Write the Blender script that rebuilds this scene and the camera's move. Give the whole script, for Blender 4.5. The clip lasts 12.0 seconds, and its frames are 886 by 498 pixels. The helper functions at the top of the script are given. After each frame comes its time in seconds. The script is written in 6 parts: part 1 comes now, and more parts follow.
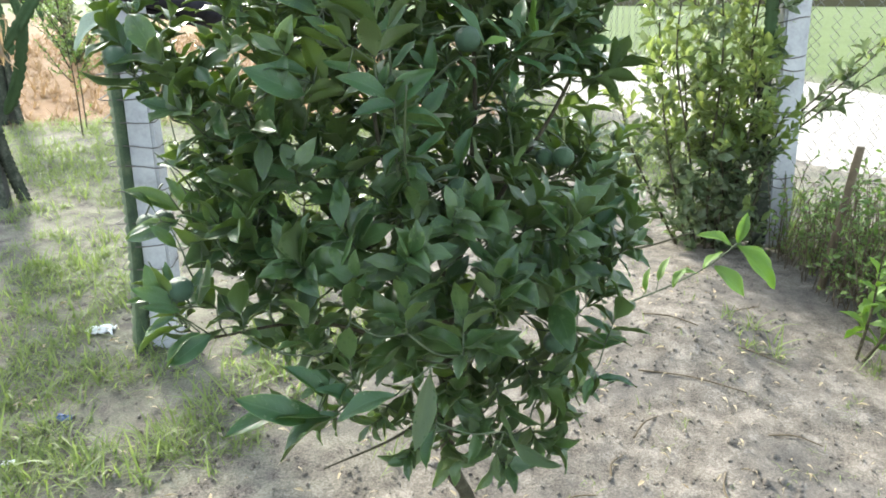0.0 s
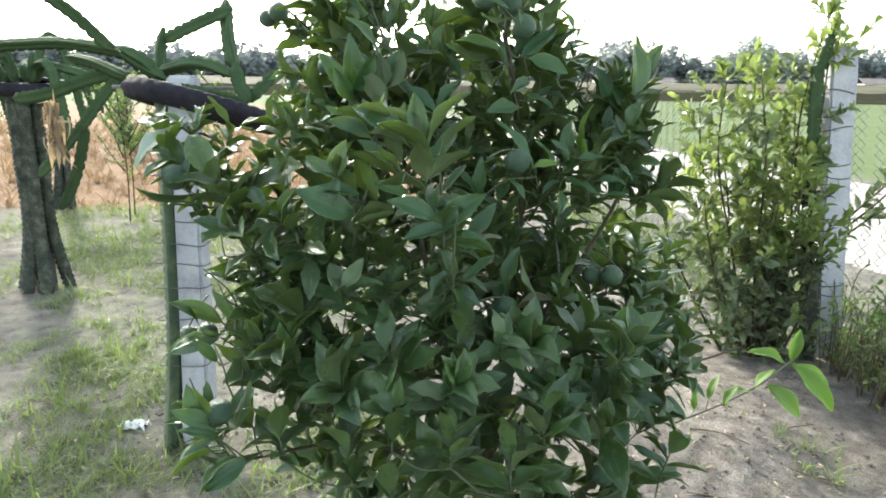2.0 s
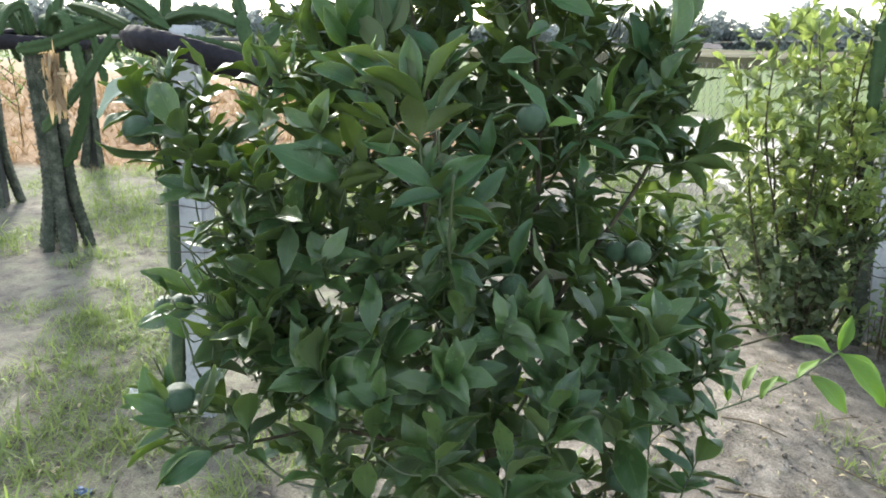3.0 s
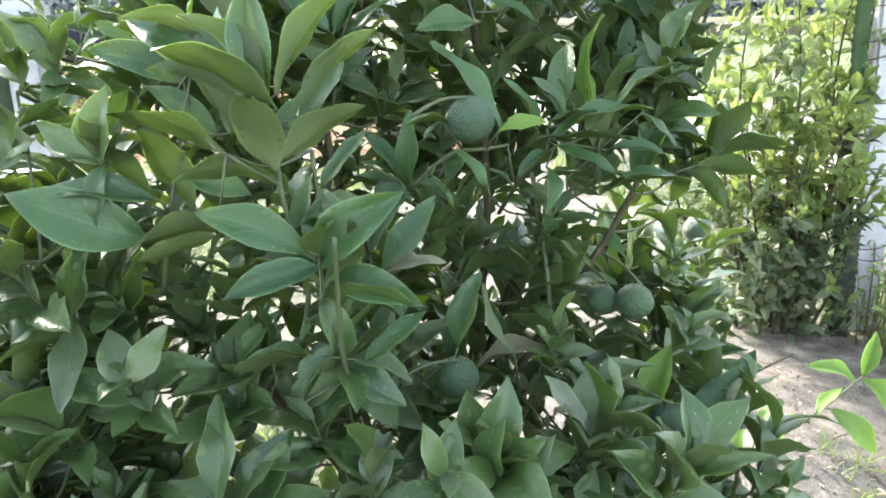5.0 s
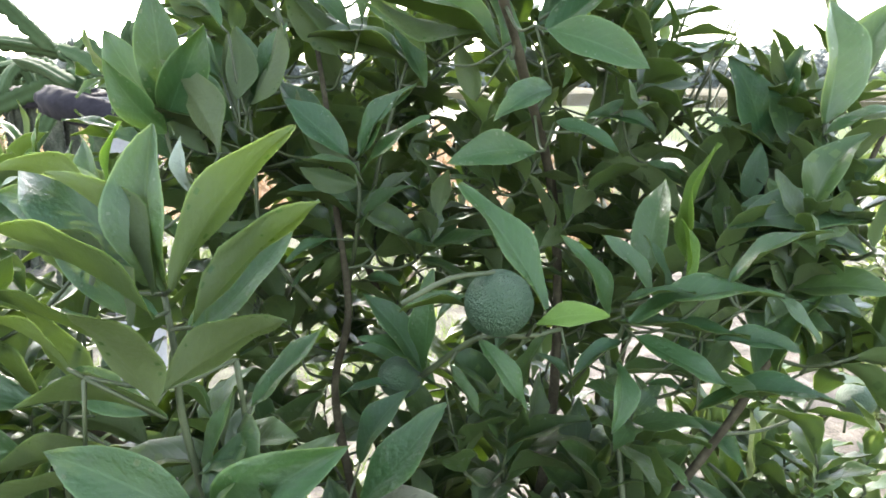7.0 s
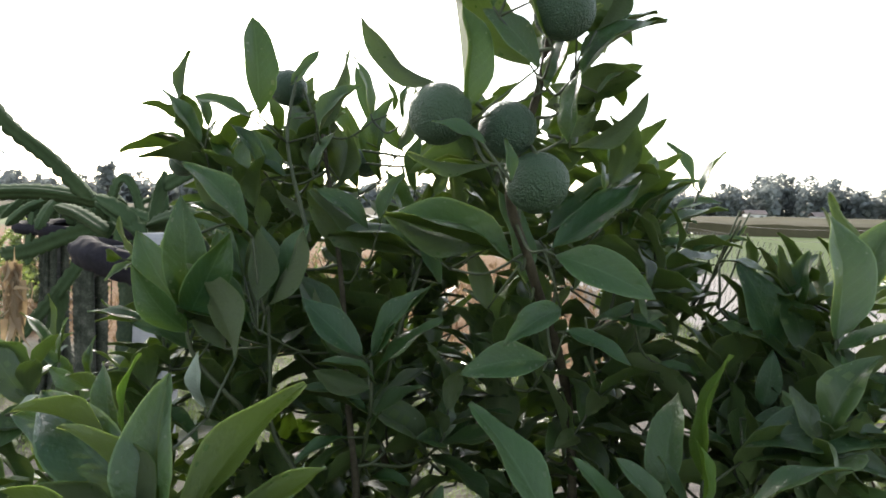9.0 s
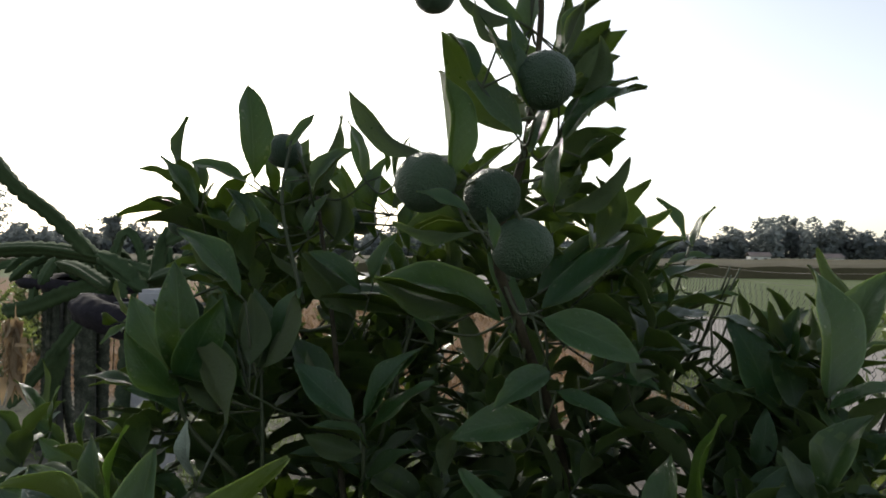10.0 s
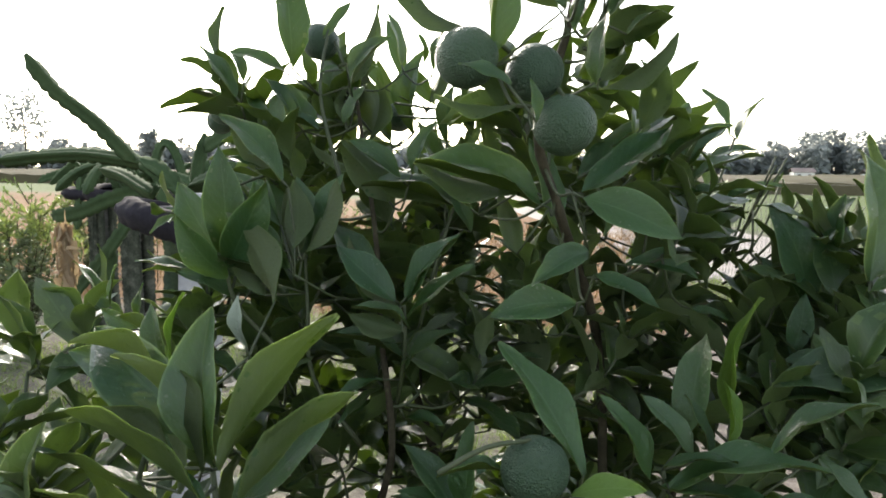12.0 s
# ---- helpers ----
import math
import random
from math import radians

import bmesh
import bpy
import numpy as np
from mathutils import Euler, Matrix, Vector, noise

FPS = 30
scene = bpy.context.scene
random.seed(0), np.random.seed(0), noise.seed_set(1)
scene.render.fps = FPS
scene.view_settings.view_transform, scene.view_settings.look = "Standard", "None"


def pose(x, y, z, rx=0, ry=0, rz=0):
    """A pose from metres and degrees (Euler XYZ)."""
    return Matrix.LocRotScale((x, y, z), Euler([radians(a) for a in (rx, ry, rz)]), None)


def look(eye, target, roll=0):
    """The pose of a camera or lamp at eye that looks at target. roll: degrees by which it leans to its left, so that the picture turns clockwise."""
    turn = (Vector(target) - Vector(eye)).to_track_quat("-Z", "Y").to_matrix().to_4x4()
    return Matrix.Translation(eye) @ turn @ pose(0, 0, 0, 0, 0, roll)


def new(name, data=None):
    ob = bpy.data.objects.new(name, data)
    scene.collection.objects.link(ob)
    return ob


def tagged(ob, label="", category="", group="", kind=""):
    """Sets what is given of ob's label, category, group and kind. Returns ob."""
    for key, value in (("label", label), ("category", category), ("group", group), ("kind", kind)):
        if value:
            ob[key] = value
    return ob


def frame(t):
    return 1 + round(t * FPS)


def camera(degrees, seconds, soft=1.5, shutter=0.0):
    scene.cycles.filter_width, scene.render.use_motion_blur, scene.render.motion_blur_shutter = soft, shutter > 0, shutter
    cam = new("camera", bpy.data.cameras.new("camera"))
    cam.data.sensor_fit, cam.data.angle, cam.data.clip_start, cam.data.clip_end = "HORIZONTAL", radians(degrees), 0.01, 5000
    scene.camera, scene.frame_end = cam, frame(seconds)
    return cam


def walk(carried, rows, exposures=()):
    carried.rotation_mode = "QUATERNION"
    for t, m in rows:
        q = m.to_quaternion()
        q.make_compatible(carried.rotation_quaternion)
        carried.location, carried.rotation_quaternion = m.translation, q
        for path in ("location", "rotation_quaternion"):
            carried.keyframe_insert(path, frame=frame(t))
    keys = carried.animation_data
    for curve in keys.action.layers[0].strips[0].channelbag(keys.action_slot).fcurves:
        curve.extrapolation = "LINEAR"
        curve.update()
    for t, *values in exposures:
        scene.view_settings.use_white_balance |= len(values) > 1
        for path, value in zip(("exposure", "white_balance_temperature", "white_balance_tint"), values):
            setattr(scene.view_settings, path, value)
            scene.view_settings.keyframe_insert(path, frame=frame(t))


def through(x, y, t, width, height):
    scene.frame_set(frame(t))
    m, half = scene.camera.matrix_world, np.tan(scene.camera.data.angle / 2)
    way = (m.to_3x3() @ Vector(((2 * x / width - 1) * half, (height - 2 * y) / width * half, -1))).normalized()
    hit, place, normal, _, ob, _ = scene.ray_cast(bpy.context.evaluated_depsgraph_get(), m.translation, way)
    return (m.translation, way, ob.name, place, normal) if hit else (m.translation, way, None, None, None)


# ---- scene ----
cam = camera(66.4, 12.0, 1.8)
PATH = [
    (0, (-0.078, 0.036, 1.433), (0.015, 1.895, 0.702), 0.3),
    (0.5, (-0.083, 0.045, 1.446), (-0.005, 1.933, 0.791), 0.2),
    (1, (-0.093, 0.059, 1.462), (-0.038, 1.97, 0.873), 0.2),
    (1.5, (-0.105, 0.077, 1.486), (-0.074, 2.004, 0.955), 0.3),
    (2, (-0.11, 0.092, 1.503), (-0.112, 2.03, 1.009), 0.9),
    (2.5, (-0.101, 0.165, 1.482), (-0.135, 2.091, 0.945), 1.7),
    (3, (-0.04, 0.289, 1.461), (-0.139, 2.197, 0.87), 1.5),
    (3.2, (-0.007, 0.33, 1.452), (-0.082, 2.234, 0.843), 1.5),
    (4.8, (-0.004, 0.781, 1.429), (0.079, 2.658, 0.743), -0.4),
    (5, (0.004, 0.823, 1.436), (0.047, 2.714, 0.785), -0.4),
    (5.5, (0.063, 0.981, 1.444), (-0.1, 2.873, 0.815), 0.8),
    (6, (0.096, 1.065, 1.447), (-0.153, 2.957, 0.848), 1.0),
    (6.5, (0.106, 1.102, 1.46), (-0.221, 2.999, 0.92), 0.5),
    (7, (0.113, 1.119, 1.5), (-0.234, 3.03, 1.023), 0.5),
    (7.5, (0.103, 1.129, 1.541), (-0.238, 3.054, 1.123), 1.3),
    (7.7, (0.098, 1.131, 1.553), (-0.23, 3.064, 1.16), 1.2),
    (9.3, (0.124, 1.123, 1.603), (-0.302, 3.075, 1.53), 1.3),
    (9.5, (0.127, 1.122, 1.608), (-0.283, 3.079, 1.564), 1.0),
    (10, (0.136, 1.12, 1.615), (-0.295, 3.073, 1.626), 0.4),
    (10.5, (0.139, 1.119, 1.608), (-0.333, 3.06, 1.505), 0.6),
    (11, (0.134, 1.11, 1.6), (-0.381, 3.037, 1.448), 0.2),
    (11.5, (0.129, 1.107, 1.588), (-0.393, 3.027, 1.386), 0.3),
    (12, (0.131, 1.11, 1.578), (-0.39, 3.026, 1.342), 0.4),
]
EXPOSURES = [(0.0, 2.54, 6550, 3), (1.5, 2.38, 6550, 4), (2.4, 2.3, 6550, 4), (3.2, 2.32, 6550, 5), (4.8, 3.2, 6600, 7), (5.5, 3.42, 6600, 8), (6.1, 3.68, 6600, 9), (6.6, 3.73, 6620, 10), (6.9, 3.2, 6640, 10), (7.7, 2.85, 6650, 8), (9.3, 1.15, 6800, 10), (10.2, 0.25, 6800, 9), (11.0, 1.1, 6850, 10), (12.0, 1.72, 6900, 10)]
walk(cam, [(t, look(eye, target, roll)) for t, eye, target, roll in PATH], EXPOSURES)

# ---- light: a veiled afternoon sun ahead and to the side, hazy sky ----
SUN_AZ, SUN_EL = radians(-32), radians(28)
world = bpy.data.worlds.new("sky")
scene.world = world
world.use_nodes = True
wn = world.node_tree
sky = wn.nodes.new("ShaderNodeTexSky")
sky.sky_type = "NISHITA"
sky.sun_disc = False
sky.sun_elevation, sky.sun_rotation = SUN_EL, SUN_AZ
sky.air_density, sky.dust_density, sky.ozone_density = 1.0, 1.2, 1.0
haze = wn.nodes.new("ShaderNodeHueSaturation")
haze.inputs["Saturation"].default_value = 0.55
wn.links.new(sky.outputs[0], haze.inputs["Color"])
wn.links.new(haze.outputs[0], wn.nodes["Background"].inputs[0])
wn.nodes["Background"].inputs[1].default_value = 0.15
sun = new("sun", bpy.data.lights.new("sun", "SUN"))
sun.data.energy, sun.data.angle, sun.data.color = 1.9, radians(7.0), (1.0, 0.95, 0.87)
toward = Vector((math.sin(SUN_AZ) * math.cos(SUN_EL), math.cos(SUN_AZ) * math.cos(SUN_EL), math.sin(SUN_EL)))
sun.matrix_world = look(toward * 50, (0, 0, 0))


# ---- materials ----
def nodes_of(name):
    m = bpy.data.materials.new(name)
    m.use_nodes = True
    return m, m.node_tree, m.node_tree.nodes["Principled BSDF"]


def add(nt, kind, **sets):
    n = nt.nodes.new(kind)
    for k, v in sets.items():
        n.inputs[k.replace("_", " ")].default_value = v
    return n


def ramp(nt, fac, stops):
    r = nt.nodes.new("ShaderNodeValToRGB")
    els = r.color_ramp.elements
    while len(els) < len(stops):
        els.new(0.5)
    for e, (p, c) in zip(els, stops):
        e.position, e.color = p, (*c, 1)
    nt.links.new(fac, r.inputs[0])
    return r.outputs[0]


def maths(nt, op, a, b=None):
    n = nt.nodes.new("ShaderNodeMath")
    n.operation = op
    for k, v in enumerate((a, b)):
        if v is None:
            continue
        if isinstance(v, (int, float)):
            n.inputs[k].default_value = v
        else:
            nt.links.new(v, n.inputs[k])
    return n.outputs[0]


def mix(nt, fac, a, b, blend="MIX"):
    n = nt.nodes.new("ShaderNodeMix")
    n.data_type, n.blend_type = "RGBA", blend
    for sock, v in ((n.inputs[0], fac), (n.inputs[6], a), (n.inputs[7], b)):
        if isinstance(v, (int, float)):
            sock.default_value = v
        elif isinstance(v, tuple):
            sock.default_value = (*v, 1)
        else:
            nt.links.new(v, sock)
    return n.outputs[2]


def noisy(nt, scale, detail=4.0, coords="Object", rough=0.55):
    c = nt.nodes.new("ShaderNodeTexCoord")
    n = add(nt, "ShaderNodeTexNoise", Scale=scale, Detail=detail, Roughness=rough)
    nt.links.new(c.outputs[coords], n.inputs["Vector"])
    return n.outputs["Fac"]


def bumped(nt, p, height, strength, distance):
    b = add(nt, "ShaderNodeBump", Strength=strength, Distance=distance)
    nt.links.new(height, b.inputs["Height"])
    nt.links.new(b.outputs[0], p.inputs["Normal"])


def plain(name, stops, scale=20.0, rough=0.7, bump=0.3, dist=0.004, fine=None, metal=0.0):
    """A surface whose colour drifts along the stops by noise at two scales, with a fine relief."""
    m, nt, p = nodes_of(name)
    a, b = noisy(nt, scale), noisy(nt, fine or scale * 7)
    f = maths(nt, "ADD", maths(nt, "MULTIPLY", a, 0.65), maths(nt, "MULTIPLY", b, 0.35))
    nt.links.new(ramp(nt, f, stops), p.inputs["Base Color"])
    p.inputs["Roughness"].default_value, p.inputs["Metallic"].default_value = rough, metal
    if rough >= 0.85:
        p.inputs["Specular IOR Level"].default_value = 0.15
    bumped(nt, p, f, bump, dist)
    return m


def leaf_material(name, dark, light, vein, rough=0.42, through=0.3, glow=(0.25, 0.45, 0.05), spots=0.0, dust=0.35, pure=0.55):
    """A leaf: colour differs from leaf to leaf, pale midrib and side veins, light passes through."""
    m, nt, p = nodes_of(name)
    info, geo = nt.nodes.new("ShaderNodeObjectInfo"), nt.nodes.new("ShaderNodeNewGeometry")
    r = maths(nt, "FRACT", maths(nt, "ADD", info.outputs["Random"], geo.outputs["Random Per Island"]))
    uv = nt.nodes.new("ShaderNodeUVMap")
    sep = nt.nodes.new("ShaderNodeSeparateXYZ")
    nt.links.new(uv.outputs[0], sep.inputs[0])
    side = maths(nt, "ABSOLUTE", maths(nt, "SUBTRACT", sep.outputs[0], 0.5))
    rib = maths(nt, "LESS_THAN", side, 0.022)
    w = maths(nt, "SINE", maths(nt, "MULTIPLY", maths(nt, "SUBTRACT", sep.outputs[1], maths(nt, "MULTIPLY", side, 0.55)), 62.0))
    veins = maths(nt, "MULTIPLY", maths(nt, "POWER", maths(nt, "ADD", maths(nt, "MULTIPLY", w, 0.5), 0.5), 6.0), 0.07)
    # Thin pale margin, with the bright backlit edge put into its colour.
    rim = maths(nt, "MULTIPLY", maths(nt, "GREATER_THAN", side, 0.468), 0.4)
    col = mix(nt, r, dark, light)
    blot = noisy(nt, 26.0)
    col = mix(nt, maths(nt, "MULTIPLY", blot, 0.5), col, tuple(c * 0.55 for c in dark))
    old = maths(nt, "MULTIPLY", maths(nt, "GREATER_THAN", maths(nt, "FRACT", maths(nt, "MULTIPLY", r, 7.31)), 0.72), maths(nt, "MULTIPLY", blot, dust))
    col = mix(nt, old, col, (0.15, 0.16, 0.12))
    col = mix(nt, maths(nt, "MAXIMUM", maths(nt, "MAXIMUM", maths(nt, "MULTIPLY", rib, 0.22), veins), rim), col, vein)
    if spots:
        c = nt.nodes.new("ShaderNodeTexCoord")
        v = add(nt, "ShaderNodeTexVoronoi", Scale=55.0)
        nt.links.new(c.outputs["Object"], v.inputs["Vector"])
        dot = maths(nt, "LESS_THAN", v.outputs["Distance"], maths(nt, "MULTIPLY", noisy(nt, 9.0), spots))
        col = mix(nt, maths(nt, "MULTIPLY", dot, 0.55), col, (0.45, 0.5, 0.4))
    nt.links.new(col, p.inputs["Base Color"])
    p.inputs["Roughness"].default_value = rough
    p.inputs["Specular IOR Level"].default_value = 0.42
    bumped(nt, p, maths(nt, "ADD", maths(nt, "ADD", blot, noisy(nt, 9.0, 2.0)), maths(nt, "MULTIPLY", veins, -1.0)), 0.5, 0.004)
    tl = nt.nodes.new("ShaderNodeBsdfTranslucent")
    nt.links.new(mix(nt, pure, col, glow), tl.inputs[0])
    ms = nt.nodes.new("ShaderNodeMixShader")
    ms.inputs[0].default_value = through
    nt.links.new(p.outputs[0], ms.inputs[1])
    nt.links.new(tl.outputs[0], ms.inputs[2])
    nt.links.new(ms.outputs[0], nt.nodes["Material Output"].inputs[0])
    return m


M_LEAF = leaf_material("citrus_leaf", (0.022, 0.056, 0.021), (0.072, 0.125, 0.038), (0.20, 0.27, 0.13), 0.30, 0.25, (0.46, 0.60, 0.15), spots=0.12, dust=0.45, pure=0.8)
M_OUTER = leaf_material("outer_leaf", (0.018, 0.060, 0.024), (0.050, 0.108, 0.034), (0.16, 0.26, 0.11), 0.26, 0.26, (0.45, 0.62, 0.14), spots=0.14, dust=0.2, pure=0.8)
M_OUTERBACK = leaf_material("outer_leaf_back", (0.040, 0.068, 0.022), (0.076, 0.108, 0.036), (0.15, 0.21, 0.08), 0.5, 0.34, (0.48, 0.60, 0.16), dust=0.3, pure=0.8)
M_UNDER = leaf_material("leaf_back", (0.050, 0.090, 0.028), (0.100, 0.150, 0.050), (0.18, 0.23, 0.10), 0.58, 0.32, (0.46, 0.62, 0.17), dust=0.4, pure=0.8)
M_YOUNG = leaf_material("young_leaf", (0.10, 0.20, 0.035), (0.16, 0.27, 0.05), (0.3, 0.4, 0.15), 0.45, 0.45, (0.5, 0.7, 0.1))
M_LIME = leaf_material("lime_leaf", (0.066, 0.120, 0.030), (0.150, 0.205, 0.060), (0.3, 0.38, 0.12), 0.36, 0.36, (0.52, 0.62, 0.15))
# Dusty older leaves, their tone also darkened for shade inside the bush.
M_LIMEOLDSHADE = leaf_material("old_shaded_lime_leaf", (0.030, 0.058, 0.026), (0.115, 0.145, 0.070), (0.2, 0.24, 0.12), 0.45, 0.22, (0.40, 0.52, 0.17), dust=0.8)
M_WEED = leaf_material("weed_leaf", (0.07, 0.125, 0.035), (0.17, 0.225, 0.07), (0.2, 0.25, 0.1), 0.6, 0.35)
M_DRYLEAF = leaf_material("dry_leaf", (0.42, 0.33, 0.2), (0.55, 0.47, 0.34), (0.5, 0.42, 0.3), 0.7, 0.2, (0.6, 0.45, 0.2))
M_PALE = leaf_material("leaf_underside", (0.30, 0.36, 0.27), (0.42, 0.47, 0.38), (0.5, 0.55, 0.42), 0.55, 0.2)
M_SCORCH = leaf_material("scorched_leaf", (0.16, 0.18, 0.10), (0.36, 0.31, 0.22), (0.4, 0.38, 0.28), 0.55, 0.2, (0.5, 0.45, 0.2), dust=0.9)
# Far foliage is paled and greyed: distance haze painted into the leaf colour.
M_FARHAZE = leaf_material("haze_toned_foliage", (0.23, 0.255, 0.25), (0.30, 0.33, 0.32), (0.26, 0.29, 0.28), 0.95, 0.5, (0.36, 0.39, 0.38), dust=0.0)
M_GRASS = leaf_material("grass_blade", (0.075, 0.12, 0.03), (0.19, 0.225, 0.075), (0.2, 0.28, 0.1), 0.6, 0.35, (0.45, 0.6, 0.12))
M_STRAW = leaf_material("dry_grass", (0.17, 0.098, 0.046), (0.30, 0.185, 0.09), (0.30, 0.2, 0.1), 0.8, 0.25, (0.6, 0.4, 0.2))
M_TAN = leaf_material("tan_straw", (0.22, 0.14, 0.08), (0.42, 0.32, 0.21), (0.42, 0.33, 0.22), 0.8, 0.25, (0.7, 0.5, 0.25))
M_BARK = plain("citrus_bark", [(0.3, (0.022, 0.019, 0.012)), (0.5, (0.048, 0.042, 0.026)), (0.7, (0.095, 0.085, 0.055))], 30, 0.85, 0.6, 0.004)
M_TWIG = plain("green_twig", [(0.2, (0.026, 0.042, 0.016)), (0.8, (0.065, 0.078, 0.032))], 40, 0.6, 0.3, 0.002)
M_CONCRETE = plain("concrete", [(0.25, (0.22, 0.22, 0.23)), (0.5, (0.37, 0.37, 0.385)), (0.8, (0.50, 0.495, 0.49))], 7, 0.85, 0.5, 0.004, 60)
M_OLDPOST = plain("weathered_post", [(0.25, (0.045, 0.045, 0.042)), (0.5, (0.085, 0.085, 0.08)), (0.8, (0.15, 0.15, 0.14))], 7, 0.9, 0.6, 0.006, 60)
M_TYRE = plain("old_tyre", [(0.35, (0.010, 0.009, 0.012)), (0.65, (0.026, 0.023, 0.029))], 14, 0.85, 0.4, 0.004)
M_CLIMBER = plain("dark_cactus_stem", [(0.35, (0.018, 0.035, 0.018)), (0.5, (0.04, 0.068, 0.03)), (0.68, (0.09, 0.11, 0.055))], 14, 0.65, 0.4, 0.004)
M_CACTUS = plain("cactus_skin", [(0.25, (0.024, 0.044, 0.020)), (0.55, (0.045, 0.074, 0.032)), (0.85, (0.085, 0.11, 0.055))], 8, 0.85, 0.3, 0.004, 60)
M_OLDCACTUS = plain("old_cactus_stem", [(0.35, (0.020, 0.026, 0.018)), (0.5, (0.048, 0.054, 0.040)), (0.65, (0.11, 0.11, 0.09))], 14, 0.85, 0.6, 0.008)
M_TIE = plain("rusty_tie_wire", [(0.3, (0.05, 0.045, 0.04)), (0.7, (0.12, 0.10, 0.09))], 30, 0.7, 0.2, 0.001)
M_WIRE = plain("galvanised_wire", [(0.2, (0.10, 0.095, 0.09)), (0.8, (0.22, 0.21, 0.20))], 30, 0.65, 0.2, 0.001, metal=0.2)
M_WOOD = plain("weathered_wood", [(0.2, (0.06, 0.045, 0.03)), (0.8, (0.15, 0.12, 0.08))], 25, 0.9, 0.6, 0.004)
M_ROAD = plain("road_sand", [(0.2, (0.25, 0.225, 0.20)), (0.5, (0.33, 0.30, 0.27)), (0.8, (0.40, 0.365, 0.33))], 1.6, 0.95, 0.4, 0.01, 25)
M_LITTER = plain("paper_scrap", [(0.2, (0.6, 0.6, 0.6)), (0.8, (0.8, 0.8, 0.79))], 20, 0.8, 0.3, 0.002)
M_BLUE = plain("blue_plastic", [(0.2, (0.03, 0.06, 0.16)), (0.8, (0.08, 0.14, 0.3))], 20, 0.5, 0.3, 0.002)
M_HOUSE = plain("far_wall", [(0.2, (0.55, 0.54, 0.52)), (0.8, (0.72, 0.70, 0.68))], 0.6, 0.9, 0.1, 0.01)
M_ROOF = plain("far_roof", [(0.2, (0.16, 0.13, 0.12)), (0.8, (0.28, 0.23, 0.21))], 0.6, 0.9, 0.1, 0.01)


def fruit_material():
    m, nt, p = nodes_of("green_orange_peel")
    info = nt.nodes.new("ShaderNodeObjectInfo")
    base = mix(nt, info.outputs["Random"], (0.012, 0.040, 0.021), (0.032, 0.070, 0.030))
    lump, pore = noisy(nt, 9.0, 5.0), noisy(nt, 34.0, 3.0)
    col = mix(nt, maths(nt, "MULTIPLY", lump, 0.45), base, (0.048, 0.088, 0.04))
    c = nt.nodes.new("ShaderNodeTexCoord")
    v = add(nt, "ShaderNodeTexVoronoi", Scale=30.0)
    nt.links.new(c.outputs["Object"], v.inputs["Vector"])
    col = mix(nt, maths(nt, "MULTIPLY", maths(nt, "LESS_THAN", v.outputs["Distance"], 0.3), 0.3), col, (0.075, 0.12, 0.06))
    nt.links.new(col, p.inputs["Base Color"])
    p.inputs["Roughness"].default_value = 0.42
    bumped(nt, p, maths(nt, "ADD", maths(nt, "MULTIPLY", v.outputs["Distance"], 0.8), maths(nt, "ADD", pore, maths(nt, "MULTIPLY", lump, 1.5))), 1.0, 0.0022)
    return m


M_FRUIT = fruit_material()


def ground_material():
    """Pale sandy soil, greener where grass grows, rusty in the dry plot, mown green in the field, straw-coloured in the far crop."""
    m, nt, p = nodes_of("ground_soil")
    fine, mid, wide = noisy(nt, 120.0, 7.0, rough=0.7), noisy(nt, 11.0, 6.0, rough=0.62), noisy(nt, 0.9, 4.0)
    f = maths(nt, "ADD", maths(nt, "MULTIPLY", fine, 0.55), maths(nt, "MULTIPLY", mid, 0.45))
    soil = ramp(nt, f, [(0.38, (0.045, 0.039, 0.033)), (0.45, (0.125, 0.108, 0.09)), (0.52, (0.185, 0.16, 0.135)), (0.60, (0.30, 0.265, 0.228))])
    damp = ramp(nt, noisy(nt, 2.1, 5.0, rough=0.6), [(0.36, (1, 1, 1)), (0.52, (0, 0, 0))])
    soil = mix(nt, maths(nt, "MULTIPLY", damp, 0.5), soil, (0.085, 0.080, 0.076))
    at = nt.nodes.new("ShaderNodeAttribute")
    at.attribute_name = "cover"
    sep = nt.nodes.new("ShaderNodeSeparateColor")
    nt.links.new(at.outputs["Color"], sep.inputs[0])
    green = ramp(nt, f, [(0.25, (0.05, 0.075, 0.025)), (0.7, (0.13, 0.16, 0.065))])
    g = maths(nt, "MULTIPLY", sep.outputs[0], ramp(nt, maths(nt, "ADD", maths(nt, "MULTIPLY", mid, 0.6), maths(nt, "MULTIPLY", wide, 0.4)), [(0.42, (0, 0, 0)), (0.58, (1, 1, 1))]))
    col = mix(nt, maths(nt, "MULTIPLY", g, 0.55), soil, green)
    rust = ramp(nt, f, [(0.25, (0.11, 0.058, 0.026)), (0.7, (0.235, 0.135, 0.066))])
    col = mix(nt, sep.outputs[1], col, rust)
    field = ramp(nt, maths(nt, "ADD", maths(nt, "MULTIPLY", wide, 0.6), maths(nt, "MULTIPLY", mid, 0.4)), [(0.3, (0.072, 0.100, 0.033)), (0.7, (0.112, 0.142, 0.052))])
    col = mix(nt, sep.outputs[2], col, field)
    nt.links.new(col, p.inputs["Base Color"])
    p.inputs["Roughness"].default_value = 0.95
    p.inputs["Specular IOR Level"].default_value = 0.2
    bumped(nt, p, f, 0.9, 0.016)
    return m


M_GROUND = ground_material()
